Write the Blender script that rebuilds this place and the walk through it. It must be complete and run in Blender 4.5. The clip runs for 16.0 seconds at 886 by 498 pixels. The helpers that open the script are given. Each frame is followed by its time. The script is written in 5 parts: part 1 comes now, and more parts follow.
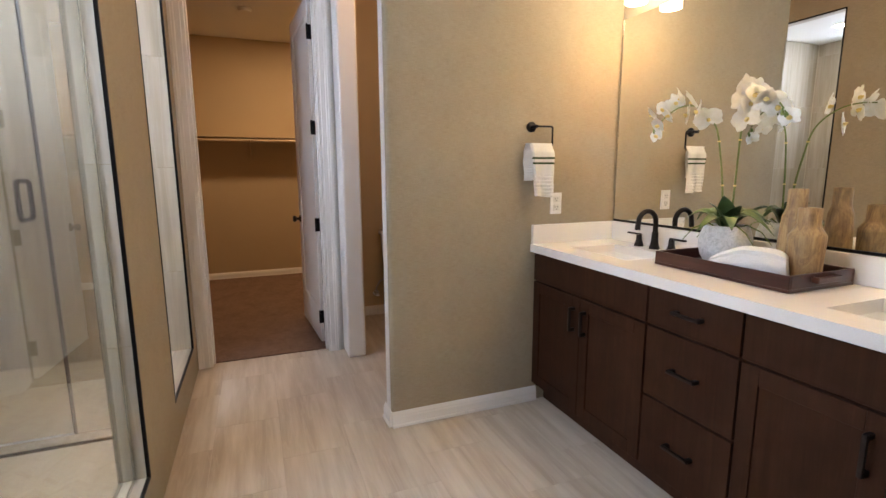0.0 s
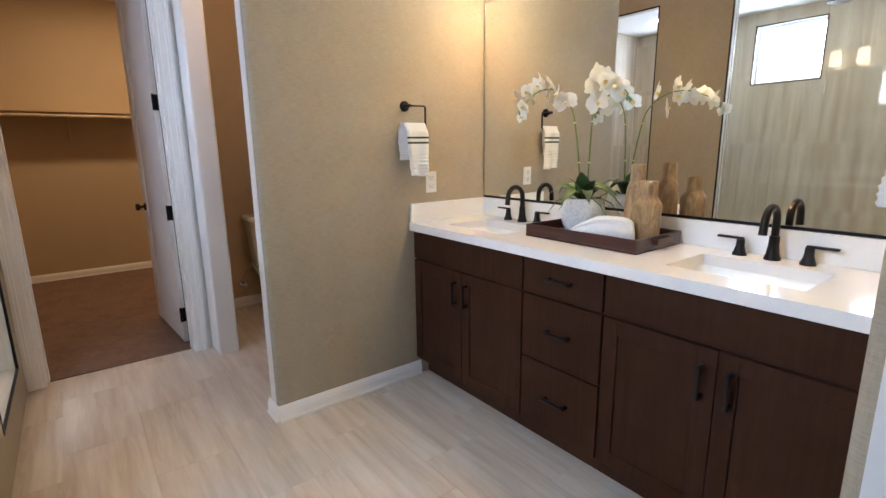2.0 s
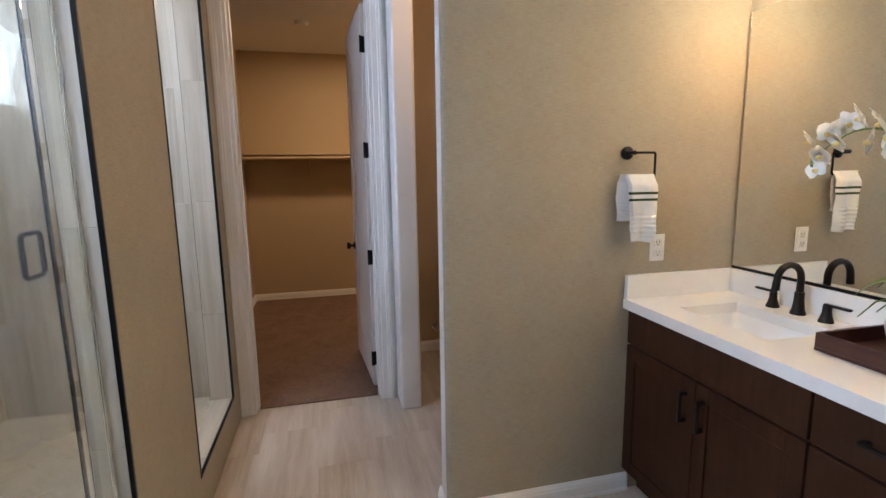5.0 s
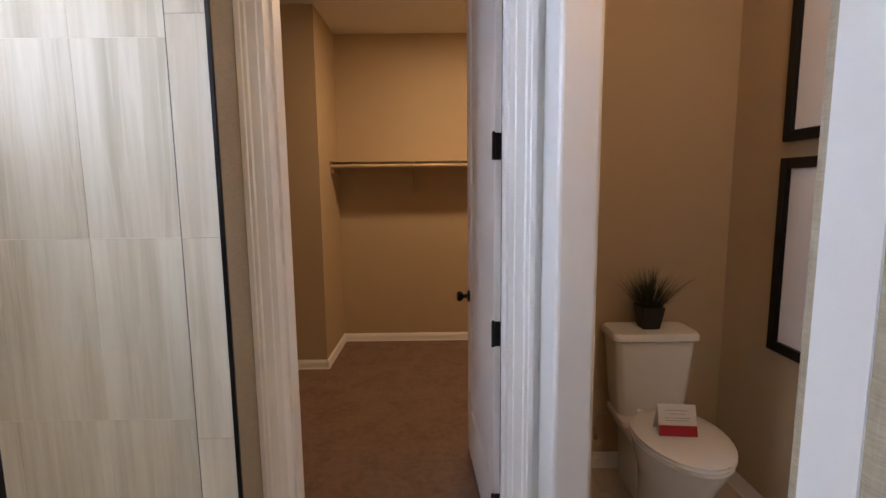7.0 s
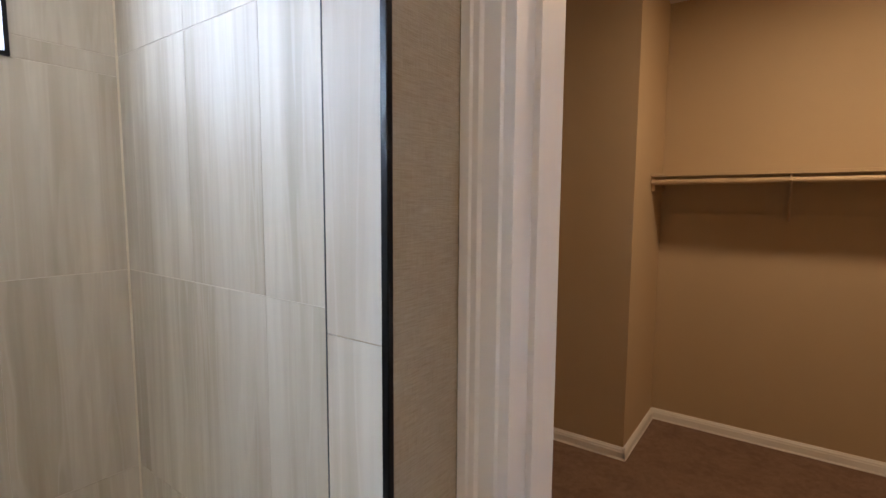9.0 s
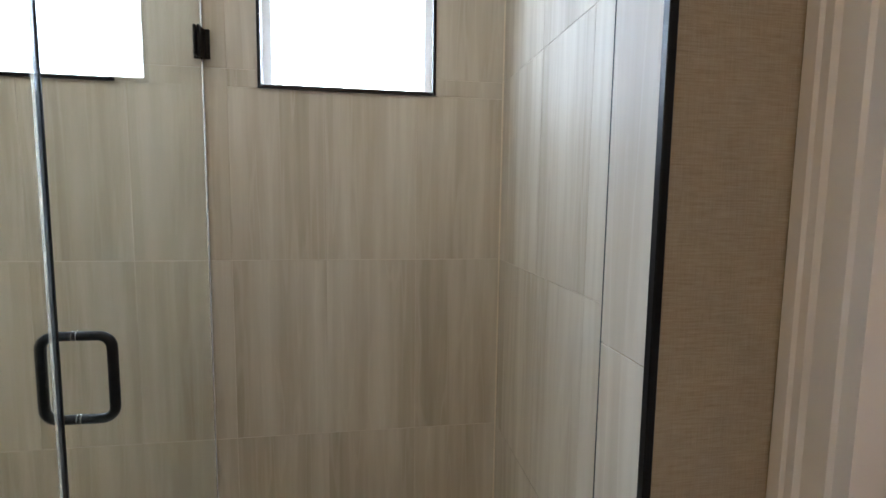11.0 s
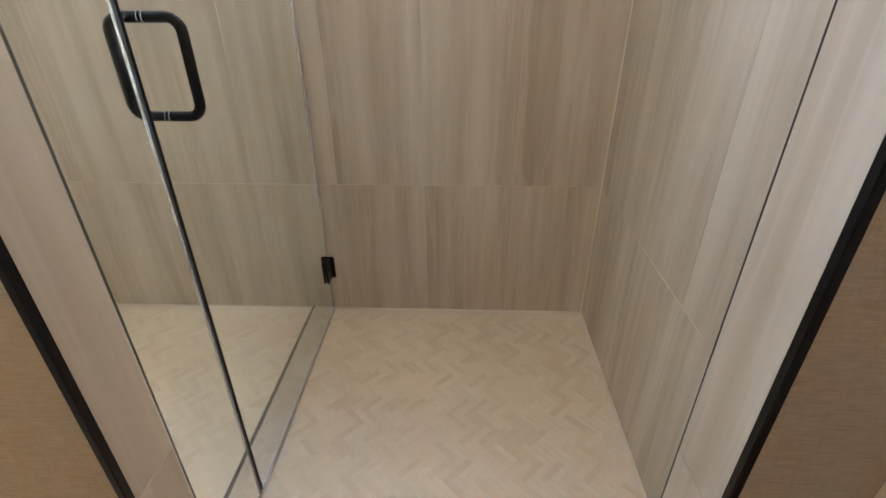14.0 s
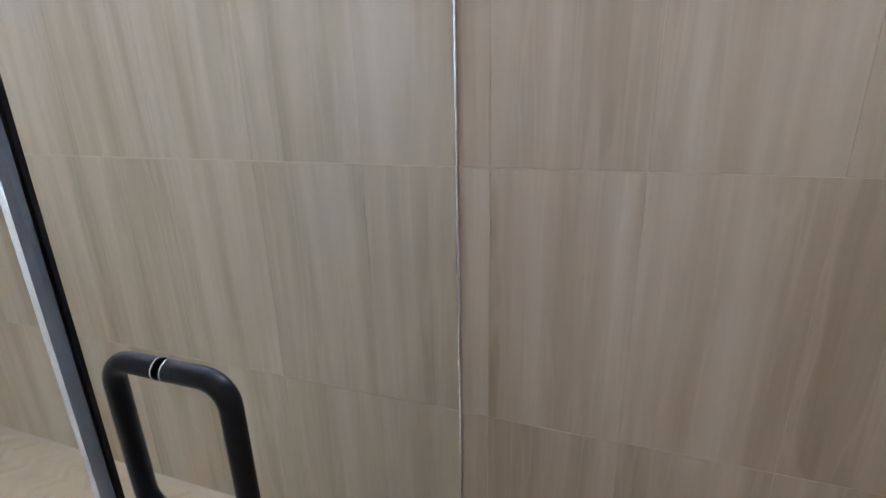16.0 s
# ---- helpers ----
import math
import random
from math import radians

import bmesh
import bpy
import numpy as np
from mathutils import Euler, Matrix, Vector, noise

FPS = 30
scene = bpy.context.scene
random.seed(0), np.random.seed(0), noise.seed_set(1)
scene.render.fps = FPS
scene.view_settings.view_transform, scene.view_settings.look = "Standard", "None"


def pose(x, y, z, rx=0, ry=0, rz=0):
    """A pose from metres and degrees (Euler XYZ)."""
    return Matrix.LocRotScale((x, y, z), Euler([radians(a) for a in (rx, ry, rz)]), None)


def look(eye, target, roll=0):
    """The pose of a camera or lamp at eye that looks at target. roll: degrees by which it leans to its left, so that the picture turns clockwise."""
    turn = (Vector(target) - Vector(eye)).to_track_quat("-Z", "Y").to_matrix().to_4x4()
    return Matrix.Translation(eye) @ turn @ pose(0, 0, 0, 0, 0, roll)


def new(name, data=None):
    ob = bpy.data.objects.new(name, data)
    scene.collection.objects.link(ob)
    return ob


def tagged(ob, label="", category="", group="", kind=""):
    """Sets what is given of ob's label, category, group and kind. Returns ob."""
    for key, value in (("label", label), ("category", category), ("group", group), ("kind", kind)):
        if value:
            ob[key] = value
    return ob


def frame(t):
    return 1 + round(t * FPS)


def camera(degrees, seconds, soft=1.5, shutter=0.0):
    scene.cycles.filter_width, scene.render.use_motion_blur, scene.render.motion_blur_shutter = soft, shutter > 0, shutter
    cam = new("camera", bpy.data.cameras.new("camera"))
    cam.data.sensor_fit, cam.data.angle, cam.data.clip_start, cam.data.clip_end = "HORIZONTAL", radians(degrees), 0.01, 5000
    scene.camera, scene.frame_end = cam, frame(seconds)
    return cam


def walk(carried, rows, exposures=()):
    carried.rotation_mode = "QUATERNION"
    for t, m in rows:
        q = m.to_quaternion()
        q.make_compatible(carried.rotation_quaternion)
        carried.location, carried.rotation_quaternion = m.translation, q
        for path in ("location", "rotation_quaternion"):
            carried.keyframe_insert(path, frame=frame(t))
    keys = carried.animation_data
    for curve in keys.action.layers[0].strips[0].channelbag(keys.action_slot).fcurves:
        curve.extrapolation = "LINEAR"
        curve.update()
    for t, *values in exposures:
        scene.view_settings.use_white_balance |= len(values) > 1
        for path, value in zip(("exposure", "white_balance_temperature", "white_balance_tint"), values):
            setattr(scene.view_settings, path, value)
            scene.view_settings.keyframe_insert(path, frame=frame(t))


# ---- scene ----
cam = camera(85.4, 16.0)

PATH = [
    (0, (-0.623, -2.211, 1.289), (0.095, -0.372, 0.968), -0.26),
    (0.5, (-0.665, -2.198, 1.279), (0.274, -0.483, 0.860), -0.41),
    (1, (-0.667, -2.181, 1.288), (0.403, -0.545, 0.865), -0.55),
    (1.5, (-0.689, -2.175, 1.294), (0.465, -0.597, 0.874), -0.67),
    (2, (-0.692, -2.172, 1.300), (0.500, -0.620, 0.886), -0.73),
    (2.5, (-0.694, -2.183, 1.278), (0.511, -0.633, 0.897), -0.60),
    (3, (-0.688, -2.187, 1.299), (0.513, -0.633, 0.923), -0.79),
    (3.5, (-0.668, -2.229, 1.340), (0.505, -0.642, 1.015), -0.93),
    (4, (-0.578, -2.200, 1.403), (0.437, -0.507, 1.080), -1.03),
    (4.5, (-0.468, -2.018, 1.418), (0.265, -0.184, 1.104), -1.27),
    (5, (-0.471, -1.765, 1.437), (-0.008, 0.156, 1.130), -0.90),
    (7.5, (-0.405, -0.045, 1.453), (-0.426, 1.940, 1.207), -0.74),
    (8, (-0.532, 0.220, 1.430), (-0.637, 2.203, 1.192), -0.63),
    (8.5, (-0.634, 0.414, 1.450), (-1.113, 2.343, 1.228), 0.24),
    (9, (-0.625, 0.563, 1.505), (-1.788, 2.178, 1.313), 0.36),
    (9.5, (-0.706, 0.717, 1.486), (-2.352, 1.839, 1.309), -0.00),
    (12, (-0.478, 0.694, 1.514), (-2.451, 0.823, 1.207), 0.26),
    (12.5, (-0.526, 0.694, 1.457), (-2.470, 0.748, 0.990), 0.04),
    (13, (-0.584, 0.702, 1.402), (-2.457, 0.700, 0.701), 0.02),
    (13.5, (-0.639, 0.698, 1.353), (-2.437, 0.660, 0.478), -0.22),
    (14, (-0.672, 0.690, 1.305), (-2.415, 0.620, 0.327), -0.29),
    (14.5, (-0.805, 0.660, 1.269), (-2.497, 0.561, 0.206), -0.48),
    (15, (-0.925, 0.606, 1.342), (-2.607, 0.416, 0.277), -0.86),
    (15.5, (-1.085, 0.597, 1.442), (-2.853, 0.233, 0.582), -1.34),
    (16, (-1.252, 0.500, 1.455), (-3.041, -0.138, 0.828), -1.44),
]
EXPOSURES = [(0, 0.08, 6550, 22), (0.6, 0.14, 6300, 22), (1.5, 0.18, 6000, 20), (3.5, 0.12, 5950, 20), (4.2, 0.0, 6000, 20), (5, -0.10, 5900, 20), (7.5, 0.15, 6400, 24), (8.0, 0.12, 6550, 25), (8.5, 0.12, 6350, 23), (9.2, 0.16, 5600, 17), (9.5, -0.02, 5550, 14), (12, -0.30, 6350, 17), (12.6, -0.03, 6450, 21), (13.5, 0.16, 6400, 22), (15, 0.15, 6000, 23), (16, -0.03, 5500, 24)]
walk(cam, [(t, look(eye, target, roll)) for t, eye, target, roll in PATH], EXPOSURES)

# ---- world and light ----
world = bpy.data.worlds.new("sky")
scene.world = world
world.use_nodes = True
wn = world.node_tree.nodes
sky = wn.new("ShaderNodeTexSky")
sky.sky_type, sky.sun_disc = "NISHITA", False
sky.sun_elevation, sky.sun_rotation = radians(40), radians(120)
world.node_tree.links.new(sky.outputs[0], wn["Background"].inputs[0])
wn["Background"].inputs[1].default_value = 0.12

WINDOWS = [(0.355, 0.933), (-0.655, -0.077), (-1.70, -1.122)]
WIN_Z0, WIN_Z1 = 1.861, 2.41


def lamp(name, kind, m, power, colour, size=0.1, size_y=None, spread=None):
    data = bpy.data.lights.new(name, kind)
    data.energy, data.color = power, colour
    if kind == "AREA":
        data.size = size
        if size_y:
            data.shape, data.size_y = "RECTANGLE", size_y
        if spread:
            data.spread = radians(spread)
    else:
        data.shadow_soft_size = size
    ob = new(name, data)
    ob.matrix_world = m
    return ob


WARM, COOL = (1.0, 0.72, 0.42), (0.63, 0.81, 1.0)
for (y0, y1), power in zip(WINDOWS, (10.5, 23, 23)):
    c = (-2.40, (y0 + y1) / 2, (WIN_Z0 + WIN_Z1) / 2)
    lamp("daylight", "AREA", look(c, (c[0] + 1, c[1], c[2] - 0.35)), power, COOL, 0.5, 0.46)

# ---- small builders ----


def link(name, bm, mat, parent=None, label="", smooth=False):
    me = bpy.data.meshes.new(name)
    bm.normal_update()
    bm.to_mesh(me)
    bm.free()
    if smooth:
        me.polygons.foreach_set("use_smooth", [True] * len(me.polygons))
        me.set_sharp_from_angle(angle=radians(40))
    me.materials.append(mat)
    ob = new(name, me)
    if parent is not None:
        ob.parent = parent
    if label:
        ob["label"] = label
    return ob


def part(name, bm, mat, parent, label="", smooth=False):
    return link(name, bm, mat, parent, label, smooth)


def thing(name, label, category, group="", at=(0, 0, 0), rz=0):
    ob = new(name)
    ob.empty_display_size = 0.05
    ob.matrix_world = pose(*at, 0, 0, rz)
    return tagged(ob, label, category, group)


def box(bm, x0, x1, y0, y1, z0, z1, bevel=0.0, seg=2):
    r = bmesh.ops.create_cube(bm, size=1)
    vs = r["verts"]
    bmesh.ops.scale(bm, vec=(x1 - x0, y1 - y0, z1 - z0), verts=vs)
    bmesh.ops.translate(bm, vec=((x0 + x1) / 2, (y0 + y1) / 2, (z0 + z1) / 2), verts=vs)
    if bevel:
        es = list({e for v in vs for e in v.link_edges})
        bmesh.ops.bevel(bm, geom=es, offset=bevel, segments=seg, affect="EDGES", profile=0.5)
    return vs


def boxes(*args, bevel=0.0, seg=2):
    bm = bmesh.new()
    for a in args:
        box(bm, *a, bevel=bevel, seg=seg)
    return bm


def lathe(profile, n=24, m=None):
    """A turned body round z from (radius, height) pairs."""
    bm = bmesh.new()
    rings = []
    for r, z in profile:
        rings.append([bm.verts.new((r * math.cos(2 * math.pi * i / n), r * math.sin(2 * math.pi * i / n), z)) for i in range(n)])
    for a, b in zip(rings, rings[1:]):
        for i in range(n):
            j = (i + 1) % n
            bm.faces.new((a[i], a[j], b[j], b[i]))
    bm.faces.new(rings[0][::-1])
    bm.faces.new(rings[-1])
    if m is not None:
        bmesh.ops.transform(bm, matrix=m, verts=bm.verts)
    return bm


def tube(points, radius, n=10, bm=None, closed=False, flat=1.0):
    """A round bar along points; radius may be a list."""
    bm = bm or bmesh.new()
    pts = [Vector(p) for p in points]
    k = len(pts)
    rad = radius if isinstance(radius, (list, tuple)) else [radius] * k
    up = Vector((0, 0, 1))
    d0 = (pts[1] - pts[0]).normalized()
    side = d0.cross(up)
    if side.length < 0.1:
        side = d0.cross(Vector((0, 1, 0)))
    side.normalize()
    rings = []
    for i, p in enumerate(pts):
        a, b = (pts[i - 1] if i or closed else p), (pts[(i + 1) % k] if i < k - 1 or closed else p)
        d = (b - a).normalized()
        side = (side - d * side.dot(d)).normalized()
        nrm = d.cross(side)
        rings.append([bm.verts.new(p + rad[i] * (math.cos(t) * side + flat * math.sin(t) * nrm)) for t in [2 * math.pi * j / n for j in range(n)]])
    pairs = list(zip(rings, rings[1:])) + ([(rings[-1], rings[0])] if closed else [])
    for a, b in pairs:
        for i in range(n):
            j = (i + 1) % n
            bm.faces.new((a[i], a[j], b[j], b[i]))
    if not closed:
        bm.faces.new(rings[0][::-1])
        bm.faces.new(rings[-1])
    bmesh.ops.recalc_face_normals(bm, faces=bm.faces)
    return bm


def prism(outline, length):
    """A moulding: a (y, z) outline drawn out along x from 0 to length."""
    bm = bmesh.new()
    a = [bm.verts.new((0, y, z)) for y, z in outline]
    b = [bm.verts.new((length, y, z)) for y, z in outline]
    n = len(outline)
    for i in range(n):
        j = (i + 1) % n
        bm.faces.new((a[i], b[i], b[j], a[j]))
    bm.faces.new(a[::-1])
    bm.faces.new(b)
    bmesh.ops.recalc_face_normals(bm, faces=bm.faces)
    return bm


def arc(cx, cy, r, a0, a1, n=6):
    return [(cx + r * math.cos(radians(a0 + (a1 - a0) * i / n)), cy + r * math.sin(radians(a0 + (a1 - a0) * i / n))) for i in range(n + 1)]


# ---- materials ----


class Mat:
    """A node material with short ways to wire it."""

    def __init__(self, name, rough=0.5, metal=0.0, colour=(0.5, 0.5, 0.5), spec=0.5):
        self.m = bpy.data.materials.new(name)
        self.m.use_nodes = True
        self.t = self.m.node_tree
        self.b = self.t.nodes["Principled BSDF"]
        self.b.inputs["Roughness"].default_value = rough
        self.b.inputs["Metallic"].default_value = metal
        self.b.inputs["Base Color"].default_value = (*colour, 1)
        self.b.inputs["Specular IOR Level"].default_value = spec

    def node(self, kind, **inputs):
        n = self.t.nodes.new("ShaderNode" + kind)
        for k, v in inputs.items():
            s = n.inputs[k.replace("_", " ")]
            if isinstance(v, bpy.types.NodeSocket):
                self.t.links.new(v, s)
            else:
                s.default_value = v
        return n

    def coords(self, scale=(1, 1, 1), random_shift=False, kind="Object"):
        tc = self.t.nodes.new("ShaderNodeTexCoord")
        src = tc.outputs[kind]
        if random_shift:
            info = self.t.nodes.new("ShaderNodeObjectInfo")
            mul = self.node("Math", Value=0)
            mul.operation = "MULTIPLY"
            self.t.links.new(info.outputs["Random"], mul.inputs[0])
            mul.inputs[1].default_value = 37.0
            add = self.t.nodes.new("ShaderNodeVectorMath")
            self.t.links.new(src, add.inputs[0])
            self.t.links.new(mul.outputs[0], add.inputs[1])
            src = add.outputs[0]
            self.rand = info.outputs["Random"]
        mp = self.t.nodes.new("ShaderNodeMapping")
        self.t.links.new(src, mp.inputs[0])
        mp.inputs["Scale"].default_value = scale
        return mp.outputs[0]

    def noise(self, vec, scale=5.0, detail=4.0, rough=0.55, distort=0.0):
        n = self.node("TexNoise", Vector=vec, Scale=scale, Detail=detail, Roughness=rough, Distortion=distort)
        return n.outputs[0]

    def ramp(self, fac, stops):
        r = self.t.nodes.new("ShaderNodeValToRGB")
        self.t.links.new(fac, r.inputs[0])
        e = r.color_ramp.elements
        while len(e) < len(stops):
            e.new(0.5)
        for el, (p, c) in zip(e, stops):
            el.position, el.color = p, (*c, 1)
        return r.outputs[0]

    def mix(self, fac, a, b, how="MIX"):
        n = self.t.nodes.new("ShaderNodeMix")
        n.data_type, n.blend_type = "RGBA", how
        for s, v in ((n.inputs[0], fac), (n.inputs[6], a), (n.inputs[7], b)):
            if isinstance(v, bpy.types.NodeSocket):
                self.t.links.new(v, s)
            elif isinstance(v, (int, float)):
                s.default_value = v
            else:
                s.default_value = (*v, 1)
        return n.outputs[2]

    def colour(self, sock):
        self.t.links.new(sock, self.b.inputs["Base Color"])
        return self

    def bump(self, height, strength=0.2, distance=0.01):
        n = self.node("Bump", Strength=strength, Distance=distance, Height=height)
        self.t.links.new(n.outputs[0], self.b.inputs["Normal"])
        return self

    def roughness(self, fac, lo, hi):
        n = self.node("MapRange", Value=fac)
        n.inputs["To Min"].default_value, n.inputs["To Max"].default_value = lo, hi
        self.t.links.new(n.outputs[0], self.b.inputs["Roughness"])
        return self


def paint(name, c, rough=0.55, var=0.04, tex=0.05, scale=60):
    m = Mat(name, rough)
    v = m.coords()
    big, fine = m.noise(v, 1.3, 3), m.noise(v, scale, 4)
    d = tuple(x * (1 - var) for x in c)
    m.colour(m.ramp(big, [(0.3, d), (0.7, c)])).bump(fine, tex, 0.004)
    return m.m


def striped_tile(name, lo, mid, hi, rough, shift=True, even=0.93, broad=15, run=0.055):
    """Porcelain with fine veins along the local z."""
    m = Mat(name, rough)
    v = m.coords((1, 1, run), shift)
    vein = m.noise(v, broad * 1.7, 2, 0.5, 0.5)
    a = m.noise(v, broad, 3, 0.55, 0.15)
    b = m.noise(v, 60, 3, 0.55, 0.2)
    c = m.noise(m.coords((1, 1, 0.25), shift), 7, 3)
    base = m.ramp(a, [(0.30, lo), (0.5, mid), (0.68, hi)])
    fine = m.ramp(b, [(0.36, tuple(x * 0.95 for x in lo)), (0.52, mid), (0.60, mid), (0.66, tuple(min(1, x * 1.08) for x in hi))])
    col = m.mix(0.16, base, fine)
    col = m.mix(m.ramp(vein, [(0.465, (0, 0, 0)), (0.50, (0.30, 0.30, 0.30)), (0.515, (0.30, 0.30, 0.30)), (0.545, (0, 0, 0))]), col, hi)
    col = m.mix(0.16, col, m.ramp(c, [(0.3, lo), (0.7, hi)]))
    tint = m.ramp(m.rand, [(0.0, (even, even, even)), (1.0, (1, 1, 1))]) if shift else (1, 1, 1)
    m.colour(m.mix(1.0, col, tint, "MULTIPLY")).bump(b, 0.06, 0.003).roughness(a, rough - 0.06, rough + 0.08)
    return m.m


def wallpaper():
    m = Mat("wallpaper", 0.75, spec=0.25)
    v = m.coords()
    warp = m.noise(m.coords((1, 1, 0.05)), 540, 3, 0.7)
    weft = m.noise(m.coords((0.05, 0.05, 1)), 500, 3, 0.7)
    blotch = m.noise(v, 6, 6, 0.68)
    weave = m.mix(0.62, warp, weft)
    col = m.ramp(weave, [(0.35, (0.298, 0.248, 0.172)), (0.5, (0.382, 0.323, 0.231)), (0.66, (0.450, 0.386, 0.287))])
    col = m.mix(m.ramp(blotch, [(0.40, (0, 0, 0)), (0.64, (0.22, 0.22, 0.22))]), col, (0.465, 0.400, 0.300))
    m.colour(col).bump(weave, 0.35, 0.002)
    return m.m


def wood(name, lo, hi, rough=0.4, along="z", scale=1.0, coat=0.0):
    m = Mat(name, rough)
    s = {"z": (1, 1, 0.07), "y": (1, 0.07, 1), "x": (0.07, 1, 1)}[along]
    g = m.noise(m.coords(s), 38 * scale, 5, 0.65, 0.6)
    b = m.noise(m.coords(), 9 * scale, 5, 0.6)
    col = m.ramp(g, [(0.3, lo), (0.7, hi)])
    col = m.mix(m.ramp(b, [(0.42, (0, 0, 0)), (0.68, (0.55, 0.55, 0.55))]), col, tuple(x * 0.8 for x in lo))
    m.colour(col).bump(g, 0.06, 0.002).roughness(g, rough - 0.05, rough + 0.1)
    if coat:
        m.b.inputs["Coat Weight"].default_value = coat
    return m.m


def glass(name, tint=(0.95, 0.975, 0.96)):
    m = Mat(name, 0.0, colour=tint)
    m.b.inputs["Transmission Weight"].default_value = 1.0
    m.b.inputs["IOR"].default_value = 1.45
    return m.m


def glow(name, c, strength):
    m = Mat(name, 0.4, colour=c)
    m.b.inputs["Emission Color"].default_value = (*c, 1)
    m.b.inputs["Emission Strength"].default_value = strength
    return m.m


def carpet():
    m = Mat("carpet", 0.95, spec=0.1)
    v = m.coords()
    a, b, c = m.noise(v, 230, 4, 0.7), m.noise(v, 5.0, 5, 0.6, 0.6), m.noise(v, 28, 4, 0.65)
    col = m.ramp(a, [(0.3, (0.145, 0.088, 0.062)), (0.7, (0.33, 0.222, 0.168))])
    col = m.mix(m.ramp(b, [(0.42, (0, 0, 0)), (0.62, (0.45, 0.45, 0.45))]), col, (0.155, 0.097, 0.069))
    col = m.mix(m.ramp(c, [(0.4, (0, 0, 0)), (0.7, (0.5, 0.5, 0.5))]), col, (0.31, 0.212, 0.163))
    m.colour(col).bump(m.mix(0.5, a, c), 1.0, 0.012)
    return m.m


WALLPAPER = wallpaper()
WHITE = paint("white_paint", (0.78, 0.77, 0.75), 0.42, 0.03, 0.04, 90)
TRIM_WHITE = paint("trim_paint", (0.86, 0.85, 0.83), 0.48, 0.02, 0.02, 60)
TAN = paint("tan_paint", (0.50, 0.385, 0.245), 0.7, 0.05, 0.12, 130)
CEIL = paint("ceiling_paint", (0.76, 0.74, 0.70), 0.8, 0.03, 0.15, 120)
TILE = striped_tile("wall_tile", (0.365, 0.306, 0.214), (0.50, 0.440, 0.342), (0.625, 0.573, 0.476), 0.56, True, 0.975, 11)
FLOOR_TILE = striped_tile("floor_tile", (0.44, 0.360, 0.280), (0.555, 0.480, 0.396), (0.68, 0.612, 0.53), 0.36, True, 0.992, 17, 0.07)
FLOOR_GROUT = paint("floor_grout", (0.52, 0.445, 0.37), 0.85, 0.05, 0.2, 300)
GROUT = paint("grout", (0.66, 0.59, 0.49), 0.85, 0.05, 0.2, 300)
# near-black brown for the shaded gap at the closet door hinges
GAP_SHADE = Mat("gap_shade_brown", 0.6, 0.0, (0.012, 0.006, 0.005), 0.2).m
CARPET = carpet()
BLACK = Mat("black_metal", 0.34, 0.0, (0.004, 0.004, 0.0045), 0.25).m
BRONZE = Mat("oil_rubbed_bronze", 0.34, 0.6, (0.022, 0.017, 0.015)).m
CHROME = Mat("satin_chrome", 0.2, 1.0, (0.72, 0.72, 0.72)).m
GLASS = glass("clear_glass")
MIRROR = Mat("mirror_silver", 0.0, 1.0, (0.90, 0.91, 0.89)).m
PORCELAIN = Mat("porcelain", 0.12, 0.0, (0.82, 0.81, 0.78)).m
SKYGLOW = glow("daylight_sky", (0.93, 0.97, 1.0), 7.0)

# ---- the large structure ----
XM, XE = 1.293, 0.27          # mirror wall, free end of the end wall
XT = -0.040                  # free end of the towel wall
YE0, YE1 = -2.135, -2.015     # end wall of the vanity alcove
XS, XSI, XB = -1.037, -1.140, -2.230   # shower wall, its inner face, shower back wall
YO2A, YO2B = 0.262, 1.020     # open doorway into the shower
YO1A, YO1B = -1.80, -0.350    # glazed opening of the shower
OPEN_TOP, SILL = 2.49, 0.20
YC = 1.197                    # closet door wall
CEIL_Z = 2.80
ZS = 0.155                   # shower floor
DX0, DX1, DTOP = -0.953, -0.186, 2.50
PX0, PX1 = -0.078, 0.045     # partition by the toilet room
YCB = 4.070                  # closet back wall
YT = 1.965                   # wall behind the toilet
XTS = 1.0                    # wall with the pictures


def structure(name, bm, mat, label="", smooth=False):
    return tagged(link(name, bm, mat, None, "", smooth), label, name.split("_")[0], "", "structure")


floor = structure("floor", boxes((XS - 0.02, 1.42, -4.3, YC + 0.08, -0.1, -0.004), (0.0, 1.1, YC + 0.08, 1.985, -0.1, -0.004)), FLOOR_GROUT, "pale striped porcelain tile floor")
structure("floor_closet", boxes((-2.6, PX0, YC + 0.08, YT + 0.12, -0.1, 0.008), (-2.6, 0.7, YT + 0.12, 4.2, -0.1, 0.008)), CARPET, "brown cut pile carpet in the closet")
structure("ceiling", boxes((XS - 0.03, 1.42, -4.3, YC + 0.11, CEIL_Z, CEIL_Z + 0.1), (0.0, 1.42, YC + 0.11, YT + 0.12, CEIL_Z, CEIL_Z + 0.1)), CEIL, "white painted ceiling")
structure("ceiling_closet", boxes((-2.6, 0.0, YC + 0.11, YT + 0.12, CEIL_Z, CEIL_Z + 0.1), (-2.6, 0.75, YT + 0.12, 4.2, CEIL_Z, CEIL_Z + 0.1)), CEIL, "painted closet ceiling")
structure("ceiling_shower", boxes((XB - 0.25, XS - 0.05, -2.15, YC + 0.08, 2.53, 2.63)), CEIL, "white shower ceiling")


